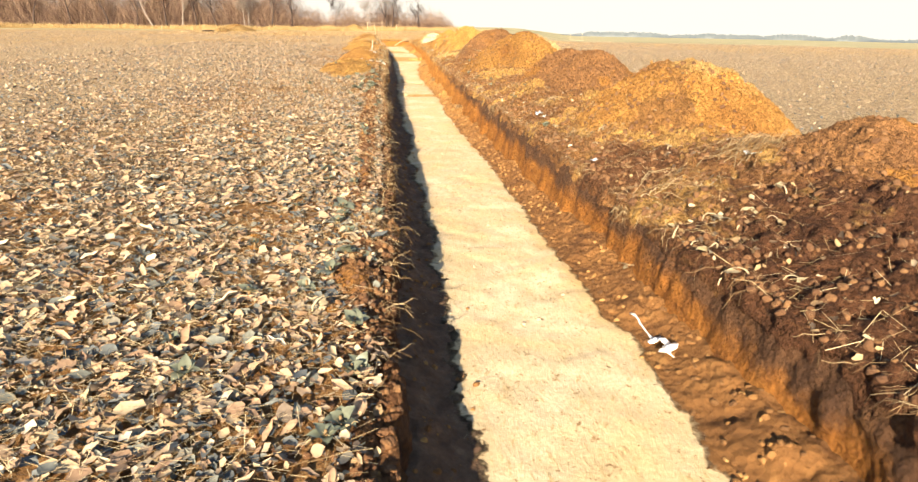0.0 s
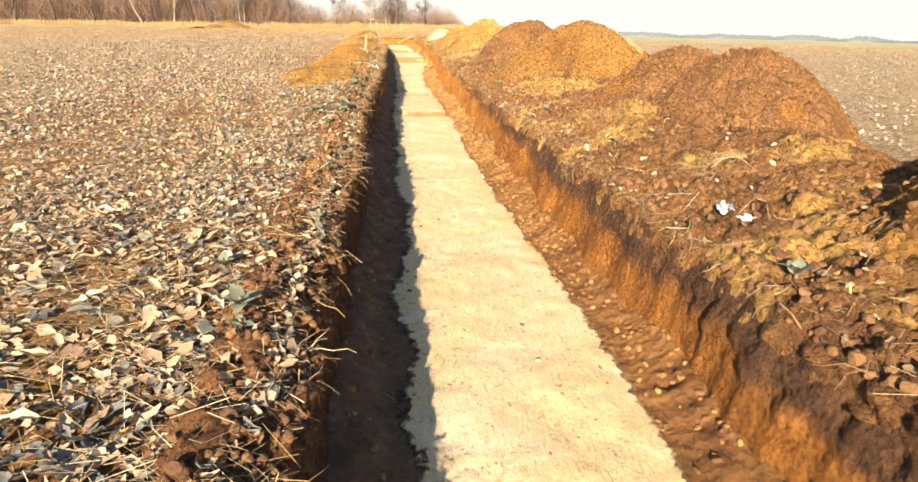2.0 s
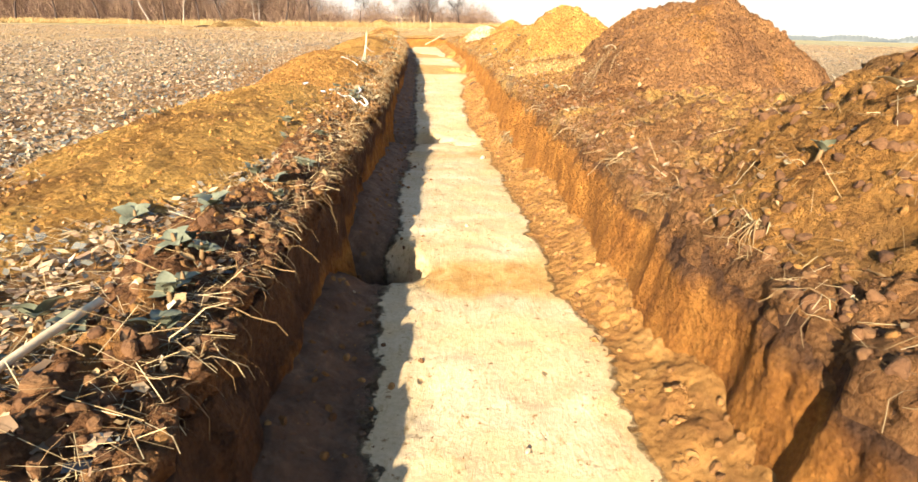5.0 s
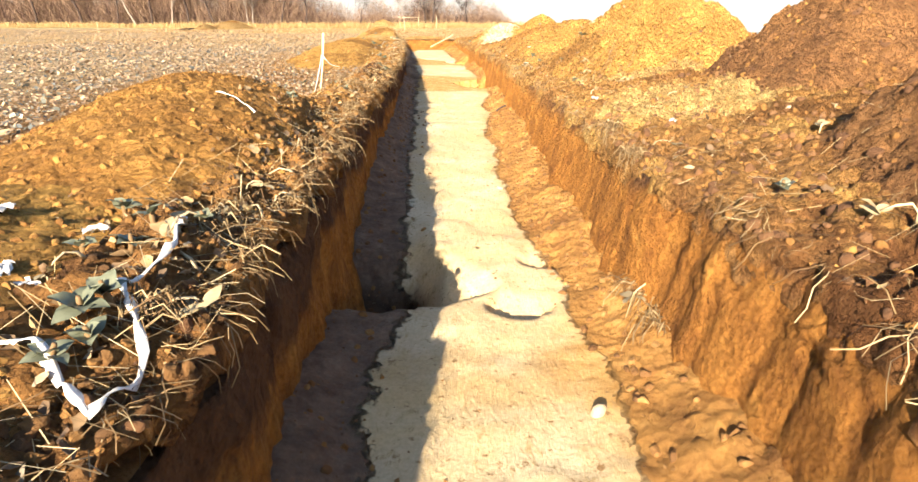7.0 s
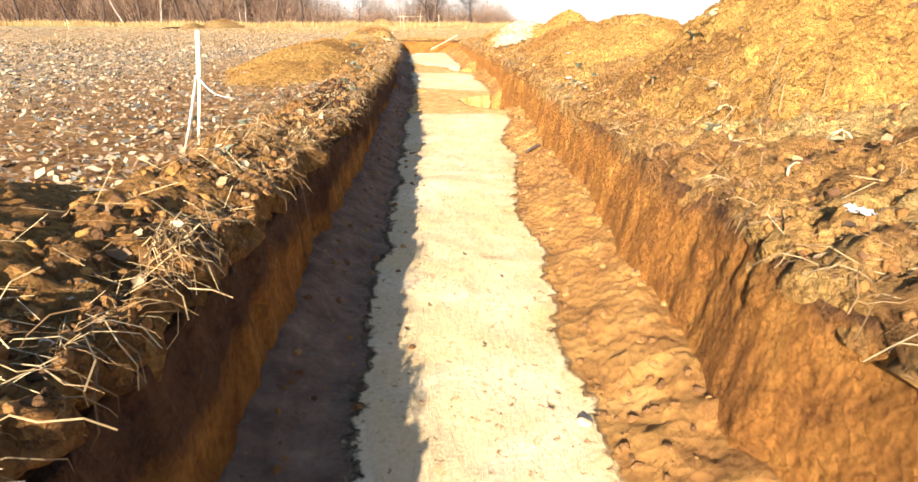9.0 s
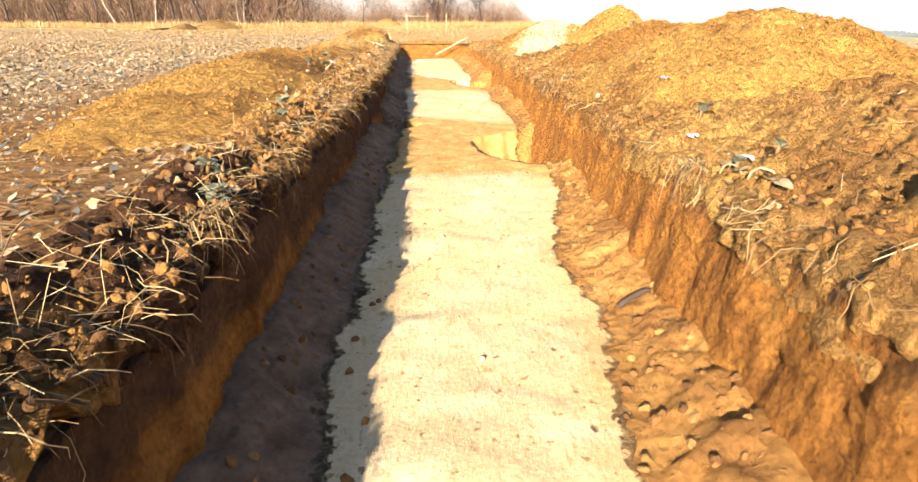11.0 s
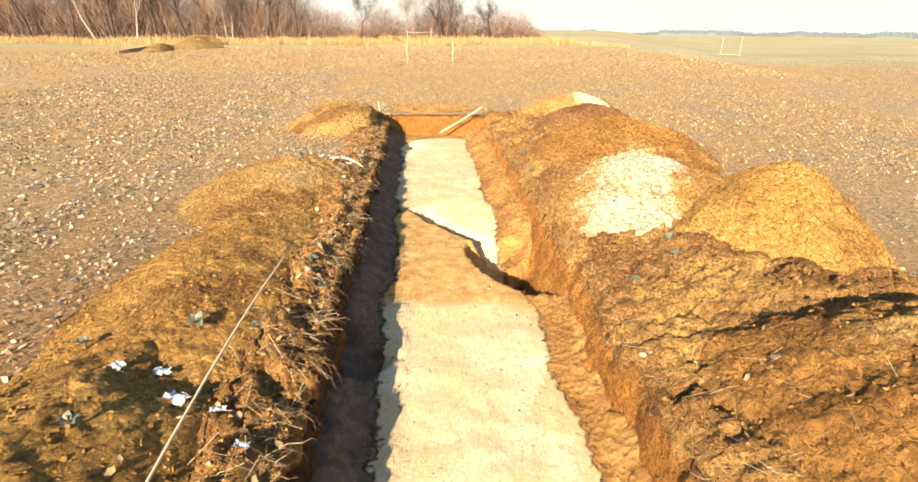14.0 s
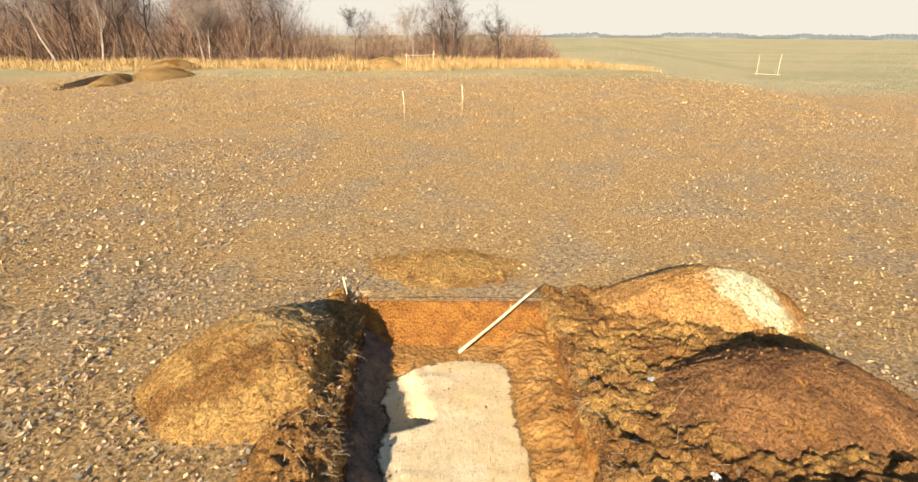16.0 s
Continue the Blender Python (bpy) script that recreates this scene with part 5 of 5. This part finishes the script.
TAPE_WAY = [(min(x, float(lip_l(y)) - 0.03), y, z) for x, y, z in ((-0.69, 34.10, 0.02), (-0.58, 33.70, 0.04), (-0.61, 33.48, 0.02), (-0.64, 33.38, 0.05), (-0.51, 33.20, 0.03), (-0.40, 33.02, 0.04), (-0.38, 32.81, 0.05),
                                                                      (-0.40, 32.68, 0.02), (-0.48, 32.74, 0.03), (-0.66, 32.90, 0.05), (-0.74, 32.90, 0.02), (-0.84, 32.80, 0.0))]
ribbon("plastic_tape", TAPE_WAY, 0.022, M_TAPE, "white plastic tape lying loose along the trench lip", "plastic tape")
ribbon("plastic_strip", [(-1.31, 36.44, 0.02), (-1.12, 36.40, 0.04), (-0.95, 36.28, 0.01)], 0.012, M_TAPE, "narrow white plastic strip on the dark clods", "plastic strip")
ribbon("plastic_strip", [(2.74, 7.75, 0.01), (2.77, 7.5, 0.02), (2.78, 7.25, 0.01)], 0.02, M_TAPE, "torn white plastic strip at the rubble edge", "plastic strip")
ribbon("plastic_bag", [(2.78, 7.25, 0.02), (2.83, 7.12, 0.05), (2.82, 6.98, 0.05), (2.76, 6.92, 0.02)], 0.075, M_TAPE, "crumpled white plastic bag on the trench floor", "plastic bag")


def stalk_bundle(x, y, yaw, length, count, seed):
    """Long dead stalks lying across one another."""
    r = np.random.RandomState(seed)
    V, Fc = [], []
    for k in range(count):
        a = yaw + r.normal(0, 0.32)
        d, n = length * r.uniform(0.4, 1.0), np.array((-math.sin(a), math.cos(a)))
        o = np.array((x, y)) + r.normal(0, 0.22, 2)
        pts = []
        for t in np.linspace(-0.5, 0.5, 6):
            q = o + d * t * np.array((math.cos(a), math.sin(a))) + n * 0.10 * d * math.sin(3 * t + k)
            pts.append(Vector((q[0] - x, q[1] - y, drop(q[0], q[1]) - drop(x, y) + 0.02 + 0.09 * r.uniform(0, 1) + 0.05 * math.cos(3 * t))))
        w = r.uniform(0.002, 0.005)
        v, f = tube(pts, [w, w, w * 0.9, w * 0.8, w * 0.6, w * 0.4], 4)
        Fc += [tuple(i + len(V) for i in q) for q in f]
        V += [tuple(p) for p in v]
    ob = new("stalk_bundle", mesh_of("stalk_bundle", V, Fc, M_ROOT))
    ob.location = (x, y, drop(x, y))
    return tagged(ob, "tangled bundle of long dead stalks on loose soil", "stalks", "stalk bundles", "stuff")


for k, (x, y, yaw, length, count) in enumerate(((5.11, 10.06, 0.35, 1.1, 60), (6.03, 10.59, 0.45, 1.0, 40), (3.77, 9.33, 0.2, 0.6, 26), (3.86, 16.53, 0.4, 0.6, 30), (3.55, 19.93, 1.2, 0.5, 26), (3.77, 12.73, 0.9, 0.55, 26), (3.27, 33.6, 0.6, 0.5, 26), (3.34, 41.51, 0.8, 0.5, 26), (-0.84, 40.97, 0.9, 0.45, 26), (-1.44, 43.47, 0.7, 0.45, 26))):
    stalk_bundle(x, y, yaw, length, count, 500 + k)
for k, (x, y) in enumerate(((2.42, 45.40), (2.50, 45.20), (2.62, 45.62), (2.45, 51.7), (2.9, 24.0), (2.75, 23.6), (3.13, 8.61), (3.65, 8.27), (4.03, 8.2), (3.21, 8.01), (3.26, 7.71), (3.36, 7.41), (3.26, 7.11), (3.41, 6.92))):
    uprooted_plant(x, y, 0.24 if k % 2 else 0.17, 400 + k)


def scrap(x, y, size, material, seed, label):
    """A small crumpled sheet."""
    r = np.random.RandomState(seed)
    n = 7
    u = np.linspace(-0.5, 0.5, n)
    U, V = np.meshgrid(u, u, indexing="ij")
    ang = r.uniform(0, 6.28)
    X = size * (U * math.cos(ang) - 0.6 * V * math.sin(ang)) + r.normal(0, 0.05 * size, U.shape)
    Yg = size * (U * math.sin(ang) + 0.6 * V * math.cos(ang)) + r.normal(0, 0.05 * size, U.shape)
    ob = new("plastic_scrap", grid("plastic_scrap", X, Yg, 0.25 * size * r.uniform(0, 1, U.shape), material))
    ob.location = (x, y, drop(x, y) + 0.006)
    return tagged(ob, label, "plastic scrap", "plastic scraps")


for k, (x, y, s, m) in enumerate([(-2.08, 54.09, .16, M_BLUE), (-2.35, 53.96, .14, M_TAPE), (-1.75, 53.68, .20, M_TAPE), (-1.4, 53.59, .12, M_TAPE), (-1.07, 53.18, .12, M_BLUE), (-2.8, 62.95, .14, M_BLUE), (-2.25, 62.34, .18, M_TAPE),
                                  (-1.86, 61.83, .16, M_BLUE), (-2.52, 62.43, .14, M_BLUE), (-2.14, 61.59, .12, M_TAPE), (2.63, 65.21, .14, M_TAPE), (2.48, 67.05, .12, M_BLUE), (2.94, 37.13, .12, M_TAPE), (2.62, 39.1, .14, M_TAPE),
                                  (2.77, 45.86, .16, M_BLUE), (2.67, 46.61, .12, M_TAPE), (3.6, 21.83, .12, M_TAPE), (3.01, 48.38, .16, M_TAPE), (-2.97, 47.49, .12, M_TAPE), (-1.13, 34.09, .12, M_TAPE), (3.36, 11.22, .14, M_BLUE), (5.12, 9.9, .22, M_BLUE), (3.40, 15.35, .24, M_BLUE), (3.52, 15.2, .16, M_TAPE), (1.95, 66.0, .16, M_BLUE), (1.80, 67.3, .12, M_TAPE), (-1.17, 33.48, .12, M_TAPE), (-1.02, 33.40, .10, M_TAPE), (-1.59, 34.1, .14, M_TAPE), (5.41, 10.97, .16, M_TAPE)]):
    scrap(x, y, s, m, k, "crumpled white plastic scrap in the loose soil" if m is M_TAPE else "crumpled blue-grey film scrap in the loose soil")


def lath(name, x, y, h, w, lean, material=None):
    """A sawn lath driven into the ground, pointed below, with split edges."""
    bm = bmesh.new()
    bmesh.ops.create_cube(bm, size=1.0)
    for v in bm.verts:
        v.co = Vector((v.co.x * w, v.co.y * w * 0.5, (v.co.z + 0.5) * (h + 0.25) - 0.25))
        if v.co.z < 0:
            v.co.x *= 0.2
    bmesh.ops.subdivide_edges(bm, edges=[e for e in bm.edges if abs(e.verts[0].co.z - e.verts[1].co.z) > 0.2], cuts=5)
    r = random.Random(int(x * 100 + y))
    for v in bm.verts:
        v.co.x += r.uniform(-0.003, 0.003) + 0.02 * math.sin(v.co.z * 2.4)
        v.co.y += r.uniform(-0.002, 0.002)
    bmesh.ops.bevel(bm, geom=[e for e in bm.edges if e.calc_length() > 0.1], offset=0.003, segments=1, affect="EDGES")
    me = bm_mesh(name, bm, material or M_WOOD)
    return me, pose(x, y, drop(x, y), lean[0], lean[1], r.uniform(-20, 20))


def stake(x, y, h, w, lean, label, tails=False, group="survey stakes"):
    me, m = lath("stake", x, y, h, w, lean)
    if not tails:
        ob = new("stake", me)
        ob.matrix_world = m
        return tagged(ob, label, "stake", group)
    base = new("survey_stake")
    base.matrix_world = m
    part("post", me, base, "pale sawn wooden lath")
    for k, (dx, dz, n) in enumerate(((-0.16, -0.86 * h, 14), (0.30, -0.18 * h, 10))):
        bm = bmesh.new()
        rows = []
        for i in range(n):
            t = i / (n - 1)
            c = Vector((dx * t ** 1.6, -0.02 - 0.03 * math.sin(3 * t), 0.62 * h + dz * t + 0.25 * 0.62 * h * (k == 0) * 0 + 0.02 * math.sin(7 * t)))
            s = Vector((0.6, 0.8, 0.15 * math.sin(9 * t))).normalized() * (0.011 + 0.005 * math.sin(5 * t))
            rows.append((bm.verts.new(c - s), bm.verts.new(c + s)))
        for a, b in zip(rows, rows[1:]):
            bm.faces.new((a[0], a[1], b[1], b[0]))
        ob = part("tape", bm_mesh("tape", bm, M_TAPE, True), base, "white tape tail tied to the stake")
        mod = ob.modifiers.new("thickness", "SOLIDIFY")
        mod.thickness = 0.003
    return tagged(base, label, "stake", group)


stake(-1.43, 41.38, 0.92, 0.040, (-2, 6), "pale wooden survey stake with a white tape tail", True)
stake(-3.14, 91.43, 1.46, 0.045, (1, -1), "thin pale wooden stake standing in the field")
stake(-0.10, 93.40, 1.50, 0.045, (0, 1), "thin pale wooden stake standing in the field")
stake(-2.25, 70.0, 0.36, 0.035, (4, -10), "short leaning wooden stake at the trench corner")
stake(-32.0, 91.0, 1.0, 0.05, (0, 2), "pale wooden stake far out in the field")


def pole(name, a, b, r0, r1, label, category, knots=True, bow=0.0, material=None):
    """A straight or slightly bowed pole between two places."""
    A, B = Vector(a), Vector(b)
    pts, rad = [], []
    for i in range(9):
        t = i / 8
        p = A.lerp(B, t) + Vector((0, 0, bow * math.sin(math.pi * t))) + (Vector((0.006 * math.sin(5 * t), 0, 0.004 * math.sin(9 * t))) if knots else Vector())
        pts.append(p - A)
        rad.append((r0 + (r1 - r0) * t) * (1 + (0.08 * math.sin(14 * t) if knots else 0)))
    base = new(name, tube_mesh(name, pts, rad, material or M_WOOD, 10))
    base.location = A
    return tagged(base, label, category)


handle = pole("wooden_pole", (-0.17, 68.75, -0.38), (1.24, 69.85, 0.29), 0.028, 0.024, "pale peeled wooden pole leaning across the trench corner", "pole")
part("branch_stub", tube_mesh("branch_stub", [(0.90, 0.70, 0.43), (0.92, 0.70, 0.49), (0.91, 0.71, 0.54)], [0.014, 0.010, 0.006], M_WOOD, 6), handle)
pole("measuring_rod", (-1.46, 51.9, drop(-1.46, 51.9) + 0.05), (-1.72, 56.94, drop(-1.72, 56.94) + 0.05), 0.011, 0.010, "long thin white rod lying on the spoil", "rod", False, 0.10)
pole("bent_stick", (-2.0, 61.93, drop(-2.0, 61.93) + 0.07), (-1.21, 61.71, -0.18), 0.022, 0.015, "barkless pale stick hanging into the trench", "stick", True, 0.12)
pole("wooden_lath", (-0.84, 25.95, drop(-0.84, 25.95) + 0.05), (-1.04, 24.50, drop(-1.04, 24.50) + 0.04), 0.020, 0.017, "pale weathered lath lying in the litter", "lath", True, 0.03)
pole("dark_stick", (1.88, 45.49, drop(1.88, 45.49) + 0.02), (2.11, 45.52, drop(2.11, 45.52) + 0.02), 0.022, 0.018, "short black bent stick lying on the rubble", "stick", True, 0.03, M_BARK)
root_clump(1.32, 70.1, 0.30, 30, 3.6, 140, "tuft of dead straw at the pole's upper end")


def stone(x, y, s, seed):
    V, Fc = clod_template(seed)
    ob = new("stone", mesh_of("stone", np.array(V) * s, Fc, M_STONE, True))
    ob.location = (x, y, drop(x, y) + 0.25 * s)
    ob.rotation_euler = (0.3 * (seed % 5), 0.2 * (seed % 7), seed)
    return tagged(ob, "small rounded stone on the trench floor", "stone", "stones on the trench floor")


for k in range(34):
    y = rp.uniform(4, 65)
    stone(float(lip_l(y)) + 0.3 + rp.random() * (float(plan(CHALK_R, y)) - float(lip_l(y)) - 0.2), y, rp.uniform(0.012, 0.03), k)
stone(2.01, 21.09, 0.06, 77)
stone(1.4, 39.11, 0.05, 78)
stone(1.55, 34.17, 0.06, 79)


# ---- beyond the trench ----
def far_frame(x0, y0, x1, y1, h, rail_z, label):
    """Two posts and a rail."""
    base = new("rail_frame")
    base.location = (x0, y0, float(ground_z(x0, y0)))
    dz = float(ground_z(x1, y1)) - base.location.z
    d = Vector((x1 - x0, y1 - y0, dz))
    part("post", tube_mesh("post", [(0, 0, -0.2), (0.02, 0, h * 0.5), (0.05, 0, h)], [0.035, 0.03, 0.025], M_WOOD, 6), base)
    part("post", tube_mesh("post", [d + Vector((0, 0, -0.2)), d + Vector((0.03, 0, h * 0.6)), d + Vector((0.10, 0, h * 1.1))], [0.04, 0.035, 0.03], M_WOOD, 6), base)
    part("rail", tube_mesh("rail", [Vector((-0.3, 0, rail_z)), d * 0.5 + Vector((0, 0, rail_z - 0.05)), d * 1.15 + Vector((0, 0, rail_z))], [0.022, 0.022, 0.022], M_WOOD, 6), base)
    return tagged(base, label, "rail frame", "rail frames")


far_frame(-5.8, 123.4, -3.1, 124.4, 1.7, 1.5, "pale pole frame standing before the woods")
far_frame(39.0, 141.0, 41.6, 140.6, 2.4, 0.12, "two pale leaning poles on a beam far off")
GOLD = soil("far_spoil", (0.36, 0.215, 0.07), (0.56, 0.38, 0.15), LOAM, 0.45, 0.6, 0.05)
FAR = "far spoil heaps"
spoil_heap(-28.0, 116.5, 3.0, 5.0, 0.9, GOLD, "golden spoil heap beside a far trench", seed=51, group=FAR)
spoil_heap(-30.7, 125.0, 3.2, 4.0, 1.1, GOLD, "golden spoil heap beside a far trench", seed=53, group=FAR)
spoil_heap(-8.6, 126.5, 2.6, 2.4, 1.3, GOLD, "far golden spoil heap before the woods", seed=55, group=FAR)
spoil_heap(-29.6, 111.6, 1.5, 5.5, 0.75, GOLD, "golden spoil heap beside a far trench", turn=14, seed=59, group=FAR)
# no cut here: a raised mound, with the ditch's shade in its dark colour
spoil_heap(-32.2, 112.5, 1.5, 9.5, 0.22, soil("ditch_shade_soil", (0.05, 0.03, 0.02), (0.12, 0.07, 0.035), None, 0.5, 0.8), "low dark mound standing for an open ditch in the far field", turn=14, seed=57, group=FAR)

# dry grass along the wood's edge
n = 70000
gx, gy = rng.uniform(-78, 21, n), rng.uniform(117.5, 134, n)
k = (gy > 118.5 + 1.8 * np.sin(gx * 0.21) + 0.16 * np.abs(gx + 10) * 0.2) & ~((gx > 13) & (gy > 124))
gx, gy = gx[k], gy[k]
BLADE_V = [(-0.028, 0, 0), (0.028, 0, 0), (0.024, 0.06, 0.55), (-0.016, 0.06, 0.55), (0.0, 0.24, 1.0)]
scatter("dry_grass", BLADE_V, [(0, 1, 2), (0, 2, 3), (3, 2, 4)], np.column_stack([gx - 0.7, gy + 4.0, ground_z(gx, gy) - 0.03]), turns(rng, len(gx), 26),
        rng.uniform(0.22, 0.95, len(gx)) * (0.5 + vnoise(gx * 0.3, gy * 0.3, 9)), M_DRY_GRASS, "tall dry yellow grass along the wood", "dry grass")


def bare_tree(x, y, h, spread_, lean, seed, material, label):
    """A leafless tree: tapered trunk, limbs that fork into fine twigs."""
    r = random.Random(seed)
    crownV, crownF = [], []

    def limb(p, d, length, rad, level):
        pts, rads = [p], [rad]
        steps = 4 if level < 2 else 2
        for i in range(steps):
            d = (d + Vector((r.gauss(0, 0.16), r.gauss(0, 0.16), r.gauss(0.06, 0.10)))).normalized()
            p = p + d * length / steps
            pts.append(p)
            rads.append(rad * (1 - 0.76 * (i + 1) / steps))
        v, f = tube(pts, rads, 5 if level < 2 else 3)
        crownF.extend(tuple(i + len(crownV) for i in q) for q in f)
        crownV.extend(tuple(q) for q in v)
        if level >= 3:
            return
        for _ in range((5, 5, 4)[level]):
            i = r.randint(1, steps)
            side = Vector((r.gauss(0, 1), r.gauss(0, 1), r.gauss(0.35, 0.5))).normalized()
            limb(pts[i], (d * 0.55 + side * 0.8 * spread_).normalized(), length * r.uniform(0.45, 0.72), max(rads[i] * 0.55, 0.012), level + 1)

    base = new("bare_tree")
    base.location = (x - 0.7, y + 4.0, float(ground_z(x, y)) - 0.1)
    up = Vector((lean[0], lean[1], 1)).normalized()
    pts, rads, p, d = [Vector()], [0.018 * h], Vector(), up
    for i in range(7):
        d = (d + Vector((r.gauss(0, 0.10), r.gauss(0, 0.10), 0.02))).normalized()
        p = p + d * h * 0.62 / 7
        pts.append(p)
        rads.append(0.0145 * h * (1 - 0.11 * i))
    part("trunk", tube_mesh("trunk", pts, rads, material, 8), base)
    for k in range(9):
        i = r.randint(3, 7)
        side = Vector((r.gauss(0, 1), r.gauss(0, 1), 0.5)).normalized()
        limb(pts[i], (d * 0.6 + side * 0.7 * spread_).normalized(), h * r.uniform(0.26, 0.42), rads[i] * 0.5, 0)
    part("crown", mesh_of("crown", crownV, crownF, material), base)
    return tagged(base, label, "tree", "bare trees at the field edge")


TREES = [(-48.5, 130.5, 12, 0.8, (-0.55, 0.0), M_PALE_BARK), (-52, 131, 11, 0.9, (0.05, 0), M_BARK), (-57, 130, 13, 0.9, (0.0, 0), M_BARK), (-43, 130.5, 12, 0.7, (0.02, 0), M_PALE_BARK),
         (-40, 130, 13, 1.0, (0.06, 0), M_BARK), (-36, 130.2, 12, 1.0, (-0.05, 0), M_BARK), (-30.2, 129.8, 8.5, 0.9, (-0.22, 0), M_PALE_BARK), (-29.6, 130.0, 8.0, 0.9, (0.12, 0), M_PALE_BARK),
         (-25, 130, 11, 1.0, (0, 0), M_BARK), (-21, 130, 9.5, 1.0, (0.03, 0), M_BARK), (-46, 130.4, 13, 1.0, (0.1, 0), M_BARK), (-64, 130, 13, 1.0, (0, 0), M_BARK), (-33, 137, 12.5, 1.1, (0, 0), M_BARK),
         (-12.3, 130, 5.5, 0.9, (0.05, 0), M_BARK), (-1.6, 129.6, 9.4, 1.4, (0.06, 0), M_BARK), (-0.6, 129.8, 8.4, 1.3, (-0.12, 0), M_BARK), (-5.2, 129.8, 6.0, 0.9, (0.0, 0), M_PALE_BARK), (5, 130.5, 5.5, 1.0, (0, 0), M_BARK), (-71, 130, 12, 1.0, (0, 0), M_BARK)]
for k, (x, y, h, sp, lean, m) in enumerate(TREES):
    bare_tree(x, y, h, sp, lean, 200 + k, m, "leafless pale-barked tree at the wood's edge" if m is M_PALE_BARK else "leafless dark tree at the wood's edge")

# thicket: bare shrubs and saplings
WOOD_X = [-84, -60, -44, -26, -20, -16, -10, -5, -1, 3, 7, 10, 13]
WOOD_H = [11.0, 10.0, 11.0, 9.6, 7.0, 4.2, 4.8, 4.4, 6.0, 4.2, 4.8, 3.8, 1.6]
TWIG_P = [(0, 0, 0), (0.03, 0.01, 0.36), (0.10, -0.02, 0.70), (0.20, 0.02, 0.96)]
TWIG_V = [(x + 0.0048 * w * math.cos(a), y + 0.0048 * w * math.sin(a), z) for (x, y, z), w in zip(TWIG_P, (1.6, 1.2, 0.8, 0.3)) for a in (0, 2.1, 4.2)]
TWIG_F = [(3 * i + k, 3 * i + (k + 1) % 3, 3 * i + 3 + (k + 1) % 3, 3 * i + 3 + k) for i in range(3) for k in range(3)]
FINE_V = [(-0.006, 0, 0), (0.006, 0, 0), (0.055, 0.03, 0.5), (0.065, 0.03, 0.5), (0.16, -0.02, 0.97), (0.164, -0.02, 0.97)]
FINE_F = [(0, 1, 3, 2), (2, 3, 5, 4)]


def thicket(n, low, high, tilt, length, wide, label, fine=False, deep=6.0):
    tx, ty = rng.uniform(-84, 13, n), 131.0 + np.abs(rng.normal(0, deep, n))
    clump = vnoise(tx * 0.42, ty * 0.15, 3)
    top = np.interp(tx, WOOD_X, WOOD_H) * (0.50 + 1.05 * clump) * (0.75 + 0.5 * vnoise(tx * 1.7, ty * 0.5, 5))
    z0 = top * rng.uniform(low, high, n)
    h = top * rng.uniform(*length, n)
    V, Fc = (FINE_V, FINE_F) if fine else (TWIG_V, TWIG_F)
    scatter("thicket", V, Fc, np.column_stack([tx - 0.7, ty + 4.0, ground_z(tx, ty) - 0.05 + z0]), turns(rng, n, tilt), np.column_stack([0.3 * h + wide, 0.3 * h + wide, h]), M_TWIG, label, "thicket")


thicket(2600, 0.0, 0.0, 17, (0.5, 1.0), 1.3, "dense leafless thicket behind the field")
thicket(44000, 0.03, 0.75, 36, (0.10, 0.34), 1.6, "fine bare side twigs of the thicket", True)
thicket(34000, 0.0, 0.25, 26, (0.12, 0.4), 2.4, "bare undergrowth at the foot of the wood", True, 4.0)

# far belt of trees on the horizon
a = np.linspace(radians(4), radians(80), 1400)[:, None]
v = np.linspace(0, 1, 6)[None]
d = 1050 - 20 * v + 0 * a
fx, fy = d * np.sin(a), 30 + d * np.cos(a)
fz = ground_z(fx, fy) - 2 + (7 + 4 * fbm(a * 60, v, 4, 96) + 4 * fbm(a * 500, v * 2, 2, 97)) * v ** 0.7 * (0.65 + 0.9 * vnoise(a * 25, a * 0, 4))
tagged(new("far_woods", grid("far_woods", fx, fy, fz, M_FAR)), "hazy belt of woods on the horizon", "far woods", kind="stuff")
